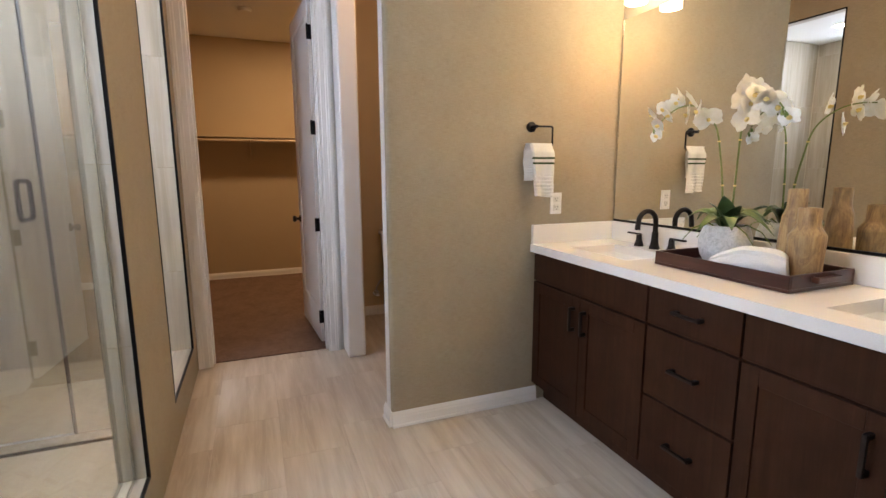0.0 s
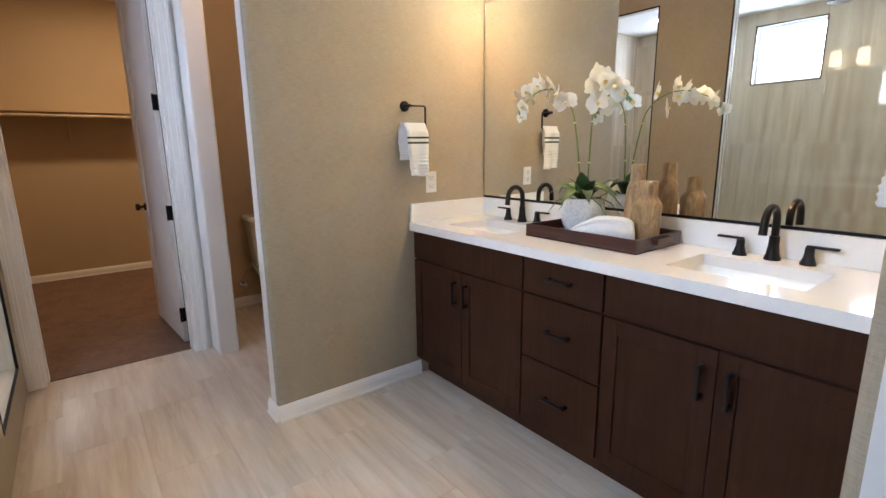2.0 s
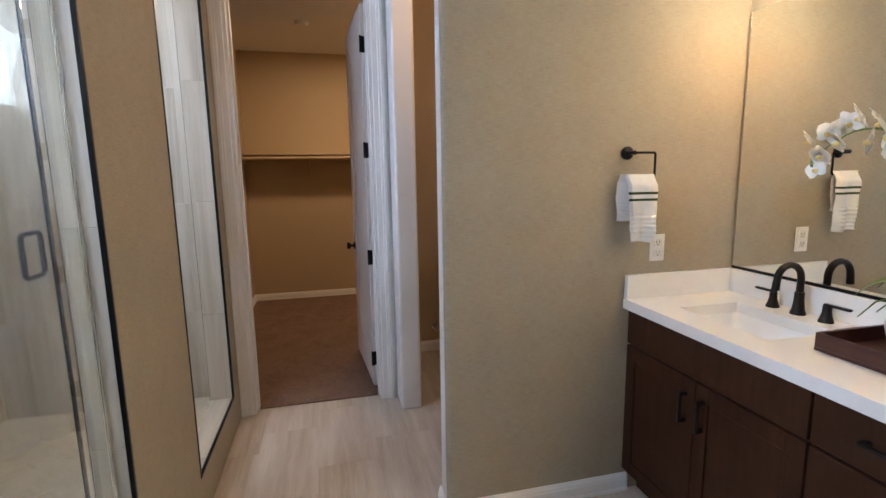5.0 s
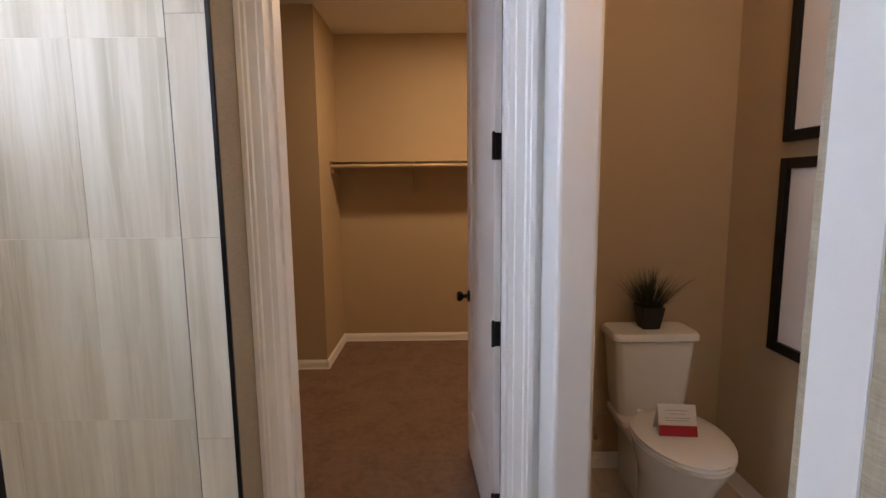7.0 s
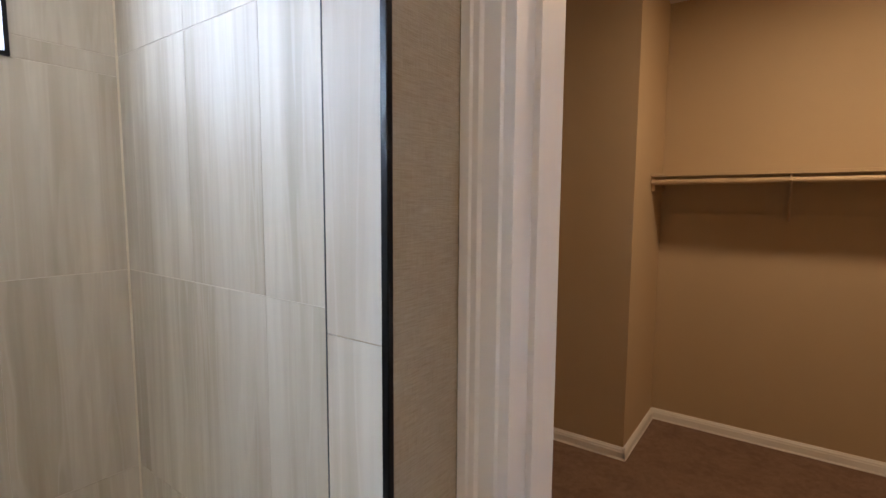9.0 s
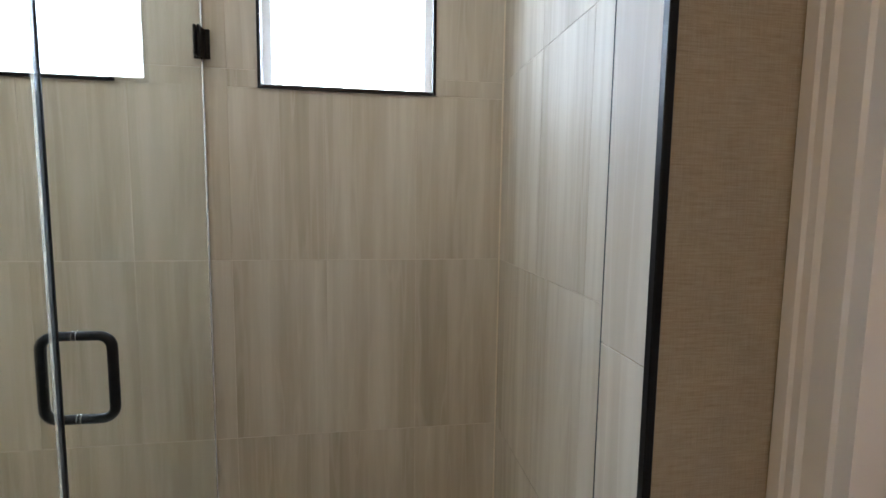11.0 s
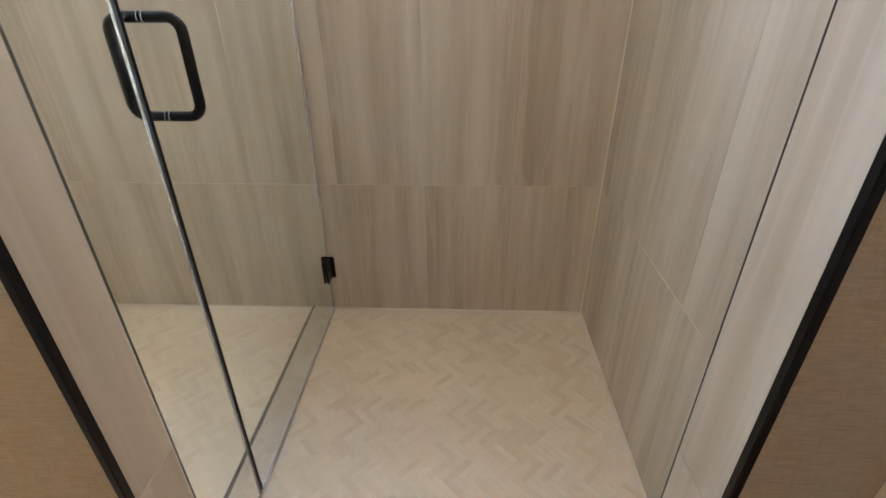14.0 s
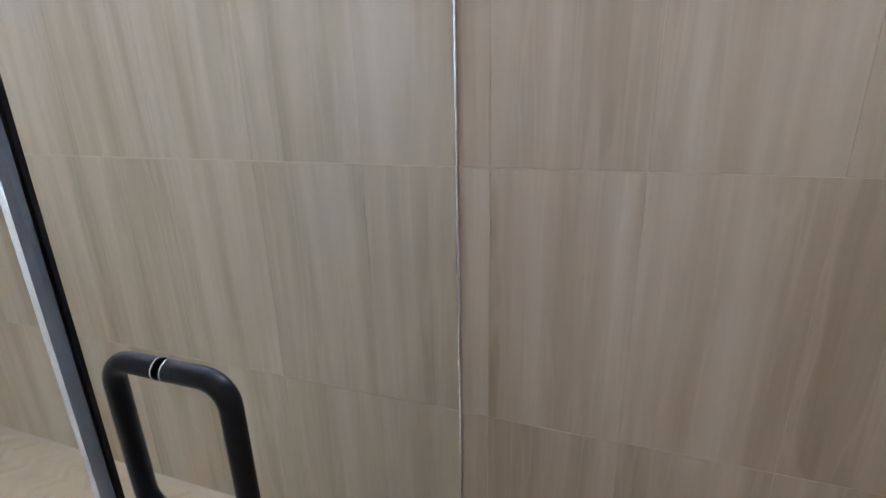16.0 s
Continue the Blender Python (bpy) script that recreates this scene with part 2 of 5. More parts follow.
def rounded_wall(name, x0, x1, y0, y1, mat, label, ends, face):
    """A thin wall along x with one rounded painted free end."""
    r = 0.02
    bm = bmesh.new()
    box(bm, x0 + (r if ends == "x0" else 0), x1, y0, y1, 0, CEIL_Z)
    w = structure(name, bm, mat, label)
    out = [(x0 + r + 0.012, y0 - 0.001), *arc(x0 + r, y0 + r - 0.001, r, 270, 180), *arc(x0 + r, y1 - r + 0.001, r, 180, 90), (x0 + r + 0.012, y1 + 0.001)]
    bm = bmesh.new()
    lo = [bm.verts.new((x, y, 0)) for x, y in out]
    hi = [bm.verts.new((x, y, CEIL_Z)) for x, y in out]
    for i in range(len(out)):
        j = (i + 1) % len(out)
        bm.faces.new((lo[i], lo[j], hi[j], hi[i]))
    bmesh.ops.recalc_face_normals(bm, faces=bm.faces)
    part("wall_corner", bm, mat, w, "", True)
    part("wall_end_cap", boxes((x0 - 0.0025, x0 + 0.001, y0 + 0.026, y1 - 0.026, 0.0, CEIL_Z)), WHITE, w, "white painted wall end")
    return w


rounded_wall("wall_towel", XT, XM, 0.0, 0.12, WALLPAPER, "beige linen wallpapered wall with a towel ring", "x0", "y")
rounded_wall("wall_end", XE, XM, YE0, YE1, WALLPAPER, "beige linen wallpapered wall closing the vanity", "x0", "y")
structure("wall_mirror", boxes((XM, XM + 0.12, -4.3, 0.12, 0, CEIL_Z)), WALLPAPER, "beige linen wallpapered wall behind the vanity")
structure("wall_rear", boxes((XS, XM + 0.12, -4.42, -4.3, 0, CEIL_Z)), WHITE, "plain painted rear wall")

# shower front wall with its two openings; a curb closes both below
wall_shower = structure("wall_shower", boxes((XSI, XS, YO1B, YO2A, 0, CEIL_Z)), WALLPAPER, "beige wallpapered pier between two tiled shower openings")
structure("wall_shower_near", boxes((XSI, XS, -4.3, YO1A, 0, CEIL_Z)), WALLPAPER, "beige wallpapered wall beside the glazed shower opening")
structure("wall_shower_corner", boxes((XSI, XS, YO2B, YC + 0.12, 0, CEIL_Z)), WALLPAPER, "narrow beige wallpapered wall beside the shower doorway")
for y0, y1 in ((YO1A, YO1B), (YO2A, YO2B)):
    structure("wall_shower_head", boxes((XSI, XS, y0, y1, OPEN_TOP, CEIL_Z)), WALLPAPER, "beige wallpapered wall over a shower opening")
    structure("shower_curb", boxes((XSI, XS, y0, y1, 0, SILL)), WALLPAPER, "low curb below a shower opening")

# closet door wall
structure("wall_closet_nib", boxes((DX1, PX0, YC, YC + 0.15, 0, CEIL_Z)), WHITE, "narrow white painted wall beside the door casing")
structure("wall_closet_front", boxes((XS, DX0, YC, YC + 0.15, 0, CEIL_Z), (DX0, DX1, YC, YC + 0.15, DTOP, CEIL_Z)),
          WALLPAPER, "beige wall round the closet doorway")
structure("wall_partition", boxes((PX0, PX1, 1.0, YT + 0.12, 0, CEIL_Z), bevel=0.014, seg=3), WHITE, "white painted partition end by the toilet room")
structure("wall_toilet_back", boxes((PX1, 1.13, YT, YT + 0.12, 0, CEIL_Z)), TAN, "tan painted wall behind the toilet")
structure("wall_toilet_side", boxes((XTS, 1.13, 0.12, YT, 0, CEIL_Z)), TAN, "tan painted wall with framed pictures")
structure("wall_toilet_left", boxes((PX1, PX1 + 0.007, 1.02, YT, 0, CEIL_Z)), TAN, "tan painted side wall of the toilet room")
structure("wall_closet_back", boxes((-2.6, 0.75, YCB, YCB + 0.12, 0, CEIL_Z)), TAN, "tan painted closet back wall")
structure("wall_closet_bump", boxes((-2.6, -1.335, 3.37, YCB, 0, CEIL_Z)), TAN, "tan painted closet wall corner")
structure("wall_closet_left", boxes((-2.7, -2.6, YC + 0.08, YCB + 0.12, 0, CEIL_Z)), TAN, "tan painted closet side wall")
structure("wall_closet_inner", boxes((-2.6, XSI, YC + 0.08, YC + 0.12, 0, CEIL_Z), (XSI, DX0 - 0.02, YC + 0.151, YC + 0.163, 0, CEIL_Z)), TAN, "tan painted closet wall beside the doorway")
structure("wall_closet_right", boxes((PX0 - 0.007, PX0, YC + 0.15, YT + 0.127, 0, CEIL_Z), (PX0, 0.65, YT + 0.12, YT + 0.127, 0, CEIL_Z), (0.65, 0.75, YT + 0.12, YCB, 0, CEIL_Z)), TAN, "tan painted closet wall behind the door")

# shower shell: back wall with windows, end walls, floor
YSA, YSB = -2.05, 1.175
bm = boxes((XB - 0.2, XB, YSA - 0.1, YSB + 0.1, 0, WIN_Z0), (XB - 0.2, XB, YSA - 0.1, YSB + 0.1, WIN_Z1, 2.6))
edges = [YSA - 0.1] + [v for w in sorted(WINDOWS) for v in w] + [YSB + 0.1]
for a, b in zip(edges[::2], edges[1::2]):
    box(bm, XB - 0.2, XB, a, b, WIN_Z0, WIN_Z1)
wall_shower_back = structure("wall_shower_back", bm, GROUT, "striped tile shower wall with three high windows")
wall_shower_end = structure("wall_shower_end", boxes((XB, XS - 0.004, YSB, YC + 0.08, 0, 2.6)), GROUT, "striped tile shower end wall")
wall_shower_far = structure("wall_shower_far", boxes((XB, XSI, YSA - 0.1, YSA, 0, 2.6)), GROUT, "striped tile shower wall")
shower_floor = structure("shower_floor", boxes((XB, XSI, YSA, YSB, 0, ZS - 0.004)), GROUT, "cream stone herringbone mosaic shower floor")
structure("backdrop", boxes((-3.6, -3.58, -4, 3, 0.6, 3.8)), SKYGLOW, "bright sky outside the windows")

# ---- closet lamp and added toilet room fill ----
lamp("closet_lamp", "AREA", pose(-0.20, 2.85, CEIL_Z - 0.015), 22.0, (1.0, 0.69, 0.35), 0.22)
# unseen warm point light, added to brighten the toilet room and the corridor
lamp("toilet_bulb", "POINT", pose(0.45, 0.45, 2.58), 11.5, (1.0, 0.66, 0.36), 0.1)

# ---- more materials ----
DARKWOOD = wood("dark_stained_wood", (0.032, 0.0122, 0.0060), (0.056, 0.0222, 0.0110), 0.46, "z", 1.0, 0.0)
DARKWOOD.node_tree.nodes["Principled BSDF"].inputs["Specular IOR Level"].default_value = 0.12
TRAYWOOD = wood("mahogany_tray", (0.035, 0.010, 0.008), (0.075, 0.022, 0.016), 0.3, "y", 1.0, 0.2)


def trunk_wood():
    """Barked and sanded trunk wood: broad uneven bands, dark knots, fine grain."""
    m = Mat("raw_vase_wood", 0.55)
    g = m.noise(m.coords((1, 1, 0.28), True), 24, 5, 0.65, 2.0)
    f = m.noise(m.coords((1, 1, 0.05), True), 160, 3, 0.6)
    k = m.noise(m.coords((1, 1, 0.6), True), 20, 4, 0.6, 1.0)
    col = m.ramp(g, [(0.32, (0.15, 0.082, 0.038)), (0.47, (0.30, 0.185, 0.078)), (0.66, (0.44, 0.290, 0.125))])
    col = m.mix(m.ramp(k, [(0.52, (0, 0, 0)), (0.68, (0.75, 0.75, 0.75))]), col, (0.115, 0.068, 0.036))
    col = m.mix(0.22, col, m.ramp(f, [(0.35, (0.14, 0.08, 0.04)), (0.65, (0.46, 0.32, 0.18))]))
    m.colour(col).bump(g, 0.35, 0.004)
    return m.m


VASEWOOD = trunk_wood()
RODWOOD = wood("closet_rod_wood", (0.45, 0.33, 0.20), (0.60, 0.47, 0.31), 0.5, "x")


def quartz():
    m = Mat("quartz", 0.14)
    v = m.coords()
    a, b = m.noise(v, 340, 2), m.noise(v, 4, 3)
    col = m.ramp(a, [(0.30, (0.775, 0.75, 0.71)), (0.45, (0.81, 0.787, 0.75)), (0.7, (0.835, 0.815, 0.78))])
    m.colour(col).roughness(b, 0.10, 0.18)
    return m.m


def terry():
    m = Mat("white_terry", 0.95, spec=0.1)
    v = m.coords()
    a = m.noise(v, 300, 4, 0.75)
    m.colour(m.ramp(a, [(0.3, (0.66, 0.65, 0.63)), (0.7, (0.86, 0.85, 0.83))])).bump(a, 0.7, 0.004)
    return m


def striped_terry(z_bands):
    m = terry()
    m.m.name = "striped_terry"
    tc = m.t.nodes.new("ShaderNodeTexCoord")
    sep = m.node("SeparateXYZ", Vector=tc.outputs["Object"])
    sock = m.b.inputs["Base Color"].links[0].from_socket
    for z0, z1 in z_bands:
        lo = m.node("Math", Value=0.0)
        lo.operation = "COMPARE"
        m.t.links.new(sep.outputs[2], lo.inputs[0])
        lo.inputs[1].default_value, lo.inputs[2].default_value = (z0 + z1) / 2, (z1 - z0) / 2
        sock = m.mix(lo.outputs[0], sock, (0.045, 0.075, 0.028))
    m.colour(sock)
    return m.m


def crackle():
    m = Mat("chalky_plaster", 0.85)
    v = m.coords()
    a, b = m.noise(v, 55, 5, 0.65, 1.5), m.noise(v, 12, 4)
    m.colour(m.ramp(a, [(0.3, (0.52, 0.52, 0.50)), (0.55, (0.76, 0.755, 0.74))])).bump(a, 0.9, 0.012)
    return m.m


def leafy(name, lo, hi, rough):
    m = Mat(name, rough)
    a = m.noise(m.coords(), 30, 3)
    m.colour(m.ramp(a, [(0.3, lo), (0.7, hi)]))
    return m.m


def petal_mat():
    m = Mat("orchid_petal", 0.6)
    a = m.noise(m.coords(), 60, 3)
    m.colour(m.ramp(a, [(0.3, (0.84, 0.82, 0.74)), (0.7, (0.90, 0.89, 0.85))]))
    m.b.inputs["Subsurface Weight"].default_value = 0.15
    m.b.inputs["Subsurface Radius"].default_value = (0.01, 0.01, 0.008)
    return m.m


def mosaic():
    m = Mat("stone_mosaic", 0.42)
    info = m.t.nodes.new("ShaderNodeObjectInfo")
    geo = m.t.nodes.new("ShaderNodeNewGeometry")
    add = m.node("Math", Value=0)
    add.operation = "ADD"
    m.t.links.new(info.outputs["Random"], add.inputs[0])
    m.t.links.new(geo.outputs["Random Per Island"], add.inputs[1])
    fr = m.node("Math", Value=0)
    fr.operation = "FRACT"
    m.t.links.new(add.outputs[0], fr.inputs[0])
    col = m.ramp(fr.outputs[0], [(0.0, (0.70, 0.615, 0.455)), (0.45, (0.67, 0.582, 0.425)), (0.72, (0.655, 0.562, 0.402)), (0.80, (0.635, 0.537, 0.378)), (1.0, (0.605, 0.503, 0.345))])
    a = m.noise(m.coords((1, 1, 1), True), 70, 4)
    m.colour(m.mix(0.15, col, m.ramp(a, [(0.3, (0.48, 0.38, 0.27)), (0.7, (0.76, 0.69, 0.58))])))
    return m.m


QUARTZ, TERRY = quartz(), terry().m
CHALK, PETAL, MOSAIC = crackle(), petal_mat(), mosaic()
ORCHID_LEAF = leafy("orchid_leaf", (0.012, 0.034, 0.010), (0.036, 0.075, 0.020), 0.32)
PALE_LEAF = leafy("pale_leaf", (0.045, 0.085, 0.016), (0.115, 0.155, 0.040), 0.38)
STEM_GREEN = leafy("stem_green", (0.10, 0.14, 0.025), (0.17, 0.22, 0.045), 0.5)
GRASS_GREEN = leafy("grass_blade", (0.012, 0.025, 0.012), (0.03, 0.055, 0.025), 0.6)
BUD = leafy("orchid_bud", (0.10, 0.17, 0.03), (0.20, 0.26, 0.07), 0.5)
LIP = leafy("orchid_lip", (0.70, 0.52, 0.14), (0.82, 0.70, 0.36), 0.6)
SHADE = glow("frosted_shade", (1.0, 0.82, 0.50), 21.0)
PAPER = paint("card_paper", (0.80, 0.78, 0.75), 0.7, 0.02, 0.02)
RED = paint("red_card", (0.42, 0.02, 0.035), 0.6, 0.03, 0.02)
# dark grey for the shadow lines drawn at the inner jamb edges
SHADOW_LINE = paint("shadow_line_grey", (0.07, 0.07, 0.07), 0.5, 0.02, 0.02)
SEALGREY = paint("seal_grey", (0.36, 0.34, 0.36), 0.5, 0.02, 0.02)
GREYINK = paint("grey_ink", (0.16, 0.155, 0.15), 0.7, 0.02, 0.02)
PICTURE = paint("picture_print", (0.62, 0.60, 0.56), 0.5, 0.12, 0.02, 12)
STRIP = Mat("plastic_strip", 0.25, 0.0, (0.22, 0.26, 0.31), 0.3)
STRIP.b.inputs["Transmission Weight"].default_value = 0.7
STRIP = STRIP.m
SEAL = Mat("clear_seal", 0.15, 0.0, (0.72, 0.76, 0.78)).m
DARKPOT = paint("dark_pot", (0.02, 0.016, 0.014), 0.5, 0.2, 0.1, 90)

# ---- tiled surfaces ----
TILE_MESHES = {}


def tile_mesh(w, h, mat, t=0.008, e=0.0006):
    key = (round(w, 3), round(h, 3), mat.name, t)
    if key not in TILE_MESHES:
        bm = bmesh.new()
        a, b = w / 2, h / 2
        lo = [bm.verts.new(p) for p in ((-a, 0, -b), (a, 0, -b), (a, 0, b), (-a, 0, b))]
        mi = [bm.verts.new(p) for p in ((-a, t - e, -b), (a, t - e, -b), (a, t - e, b), (-a, t - e, b))]
        hi = [bm.verts.new(p) for p in ((-a + e, t, -b + e), (a - e, t, -b + e), (a - e, t, b - e), (-a + e, t, b - e))]
        for p, q in ((lo, mi), (mi, hi)):
            for i in range(4):
                j = (i + 1) % 4
                bm.faces.new((p[i], p[j], q[j], q[i]))
        bm.faces.new(hi)
        bmesh.ops.recalc_face_normals(bm, faces=bm.faces)
        if hi[0].link_faces[-1].normal.y < 0:
            bmesh.ops.reverse_faces(bm, faces=bm.faces)
        me = bpy.data.meshes.new("tile")
        bm.to_mesh(me)
        bm.free()
        me.materials.append(mat)
        TILE_MESHES[key] = me
    return TILE_MESHES[key]


def cut(cell, holes):
    """What is left of a rectangle (u0, u1, v0, v1) beside the holes."""
    todo = [cell]
    for h0, h1, k0, k1 in holes:
        out = []
        for u0, u1, v0, v1 in todo:
            if u1 <= h0 or u0 >= h1 or v1 <= k0 or v0 >= k1:
                out.append((u0, u1, v0, v1))
                continue
            if v0 < k0:
                out.append((u0, u1, v0, k0))
            if v1 > k1:
                out.append((u0, u1, k1, v1))
            a, b = max(v0, k0), min(v1, k1)
            if u0 < h0:
                out.append((u0, h0, a, b))
            if u1 > h1:
                out.append((h1, u1, a, b))
        todo = out
    return todo


def lay(parent, place, us, vs, holes=(), mat=None, gap=0.0020, sink=0.0065, name="tile", side_gap=0.0007):
    """Tiles between the joints us and vs; place(u, v) gives the pose of a tile's middle."""
    for u0, u1 in zip(us, us[1:]):
        for v0, v1 in zip(vs, vs[1:]):
            for a, b, c, d in cut((u0, u1, v0, v1), holes):
                if b - a < 0.008 or d - c < 0.008:
                    continue
                ob = new(name, tile_mesh(b - a - side_gap, d - c - gap, mat or TILE))
                ob.parent = parent
                ob.matrix_world = place((a + b) / 2, (c + d) / 2) @ Matrix.Translation((0, -sink, 0))


ROWS_Z = [ZS, 0.683, 1.300, 1.917, 2.53]
JAMB_Z = [SILL, 0.698, 1.315, 1.932, OPEN_TOP]


def joints(start, step, lo, hi):
    k = math.ceil((lo - start) / step - 1e-6)
    mid = []
    while start + k * step < hi - 0.01:
        if start + k * step > lo + 0.01:
            mid.append(start + k * step)
        k += 1
    return [lo, *mid, hi]


holes = [(y0, y1, WIN_Z0, WIN_Z1) for y0, y1 in WINDOWS]
lay(wall_shower_back, lambda u, v: pose(XB, u, v, 0, 0, -90), joints(YSB, 0.305, YSA, YSB), ROWS_Z, holes)
lay(wall_shower_end, lambda u, v: pose(u, YSB, v, 0, 0, 180), joints(-1.54, 0.305, XB, XSI - 0.02), ROWS_Z)
lay(wall_shower_far, lambda u, v: pose(u, YSA, v), joints(XSI, 0.305, XB, XSI), ROWS_Z)
# inner face of the front wall
holes = [(YO1A, YO1B, 0, OPEN_TOP), (YO2A, YO2B, 0, OPEN_TOP)]
lay(wall_shower, lambda u, v: pose(XSI, u, v, 0, 0, 90), joints(YSB, 0.305, YSA, YSB), ROWS_Z, holes)
# jambs, heads and sills of both openings
for y0, y1 in ((YO1A, YO1B), (YO2A, YO2B)):
    lay(wall_shower, lambda u, v: pose(u, y0, v, 0, 0, 0), [XSI, XS - 0.009], JAMB_Z)
    lay(wall_shower, lambda u, v: pose(u, y1, v, 0, 0, 180), [XSI - 0.02 if y1 == YO2B else XSI, XS - 0.009], JAMB_Z)
    down = Matrix(((1, 0, 0, 0), (0, 0, 1, 0), (0, -1, 0, 0), (0, 0, 0, 1)))
    up = Matrix(((-1, 0, 0, 0), (0, 0, 1, 0), (0, 1, 0, 0), (0, 0, 0, 1)))
    lay(wall_shower, lambda u, v: Matrix.Translation((u, v, OPEN_TOP)) @ down, [XSI, XS - 0.009], joints(y1, 0.61, y0, y1))
    lay(wall_shower, lambda u, v: Matrix.Translation((u, v, SILL)) @ up, [XSI, XS - 0.009], joints(y1, 0.61, y0, y1))
    # black edge trim round the opening
    for i, b in enumerate(((XS - 0.010, XS + 0.003, y0 - 0.003, y0 + 0.008, SILL - 0.003, OPEN_TOP), (XS - 0.010, XS + 0.003, y1 - 0.008, y1 + 0.003, SILL - 0.003, OPEN_TOP),
                           (XS - 0.010, XS + 0.003, y0, y1, OPEN_TOP - 0.008, OPEN_TOP + 0.003), (XS - 0.010, XS + 0.003, y0 + 0.008, y1 - 0.008, SILL - 0.003, SILL + 0.008))):
        structure("trim_black", boxes(b, bevel=0.0015, seg=1), BLACK, "black metal tile edge trim")

# thin dark strips that draw the shadow line inside the shower doorway
for y0, y1 in ((YO1A, YO1B), (YO2A, YO2B)):
    for a, b in ((y0 - 0.001, y0 + 0.0018), (y1 - 0.0018, y1 + 0.001)):
        x = XSI - 0.021 if (y1 == YO2B and b > y1) else XSI - 0.003
        structure("trim_inner", boxes((x - 0.0012, x, a, b, SILL, OPEN_TOP)), SHADOW_LINE, "thin dark strip drawing the shadow line at the tile edge")

# caulk in the corners of the shower
CAULK = paint("cream_caulk", (0.70, 0.62, 0.48), 0.6, 0.04, 0.05)
structure("trim_caulk", boxes((XB + 0.001, XB + 0.006, YSB - 0.006, YSB - 0.001, ZS - 0.003, 2.53)), CAULK, "cream caulk line in the shower corner")
structure("trim_caulk", boxes((XB + 0.001, XB + 0.0055, 0.20, YSB - 0.006, ZS - 0.006, ZS + 0.001)), CAULK, "cream caulk line along the shower floor")
structure("trim_caulk", boxes((XB + 0.006, XSI - 0.022, YSB - 0.0055, YSB - 0.001, ZS - 0.006, ZS + 0.001)), CAULK, "cream caulk line along the shower floor")

# bathroom floor, tiles laid along y
floor_up = Matrix(((-1, 0, 0, 0), (0, 0, 1, 0), (0, 1, 0, 0), (0, 0, 0, 1)))
xs = joints(-0.88, 0.305, XS, XM)
for k, (a, b) in enumerate(zip(xs, xs[1:])):
    top = YC + 0.053 if b < 0.05 else YT
    lay(floor, lambda u, v: Matrix.Translation((u, v, -0.0105)) @ floor_up, [a, b], joints(0.12 + 0.205 * (k % 3), 0.61, -3.2, top), mat=FLOOR_TILE, gap=0.0005, side_gap=0.0005, sink=-0.0025, name="floor_tile")
structure("floor_rear", boxes((XS, XM, -4.3, -3.2, -0.02, 0.0)), FLOOR_TILE, "pale striped porcelain tile floor")

# herringbone mosaic in the shower: near pieces singly, the rest joined
W, N = 0.0195, 4
co, si = math.cos(radians(45)), math.sin(radians(45))
pieces = []
for i in range(-160, 160):
    for j in range(-160, 160):
        d = (i - j) % (2 * N)
        if d == 0:
            c, a = ((i + N / 2) * W, (j + 0.5) * W), 0
        elif d == 2 * N - 1:
            c, a = ((i + 0.5) * W, (j + N / 2) * W), 90
        else:
            continue
        x, y = -1.7 + co * c[0] - si * c[1], 0.43 + si * c[0] + co * c[1]
        if XB + 0.008 < x < XSI - 0.002 and YSA + 0.01 < y < YSB - 0.008 and not 0.097 < y < 0.197:
            pieces.append((x, y, a + 45))
near = set(sorted(range(len(pieces)), key=lambda k: (pieces[k][0] + 1.72) ** 2 + (pieces[k][1] - 0.68) ** 2)[:300])
bm = bmesh.new()
box(bm, -N * W / 2 + 0.0009, N * W / 2 - 0.0009, -W / 2 + 0.0009, W / 2 - 0.0009, 0, 0.006)
mos_me = bpy.data.meshes.new("mosaic_piece")
bm.to_mesh(mos_me)
bm.free()
mos_me.materials.append(MOSAIC)
verts, faces = [], []
for k, (x, y, a) in enumerate(pieces):
    z = ZS - 0.0094 + 0.0003 * noise.noise((x * 90, y * 90, 0))
    if k in near:
        ob = new("mosaic_piece", mos_me)
        ob.parent = shower_floor
        ob.matrix_world = pose(x, y, z, 0, 0, a)
    else:
        m, n0 = pose(x, y, z, 0, 0, a), len(verts)
        verts += [tuple(m @ v.co) for v in mos_me.vertices]
        faces += [tuple(n0 + q for q in p.vertices) for p in mos_me.polygons]
me = bpy.data.meshes.new("mosaic_rest")
me.from_pydata(verts, [], faces)
me.materials.append(MOSAIC)
ob = new("mosaic_rest", me)
ob.parent = shower_floor
tagged(ob, kind="stuff")
structure("threshold", boxes((XB, XSI, 0.104, 0.194, ZS - 0.01, ZS + 0.006), bevel=0.002), TILE, "flat tile threshold under the shower door")
structure("trim_threshold", boxes((XB, XSI, 0.094, 0.104, ZS - 0.01, ZS + 0.007)), BLACK, "dark metal threshold edge")

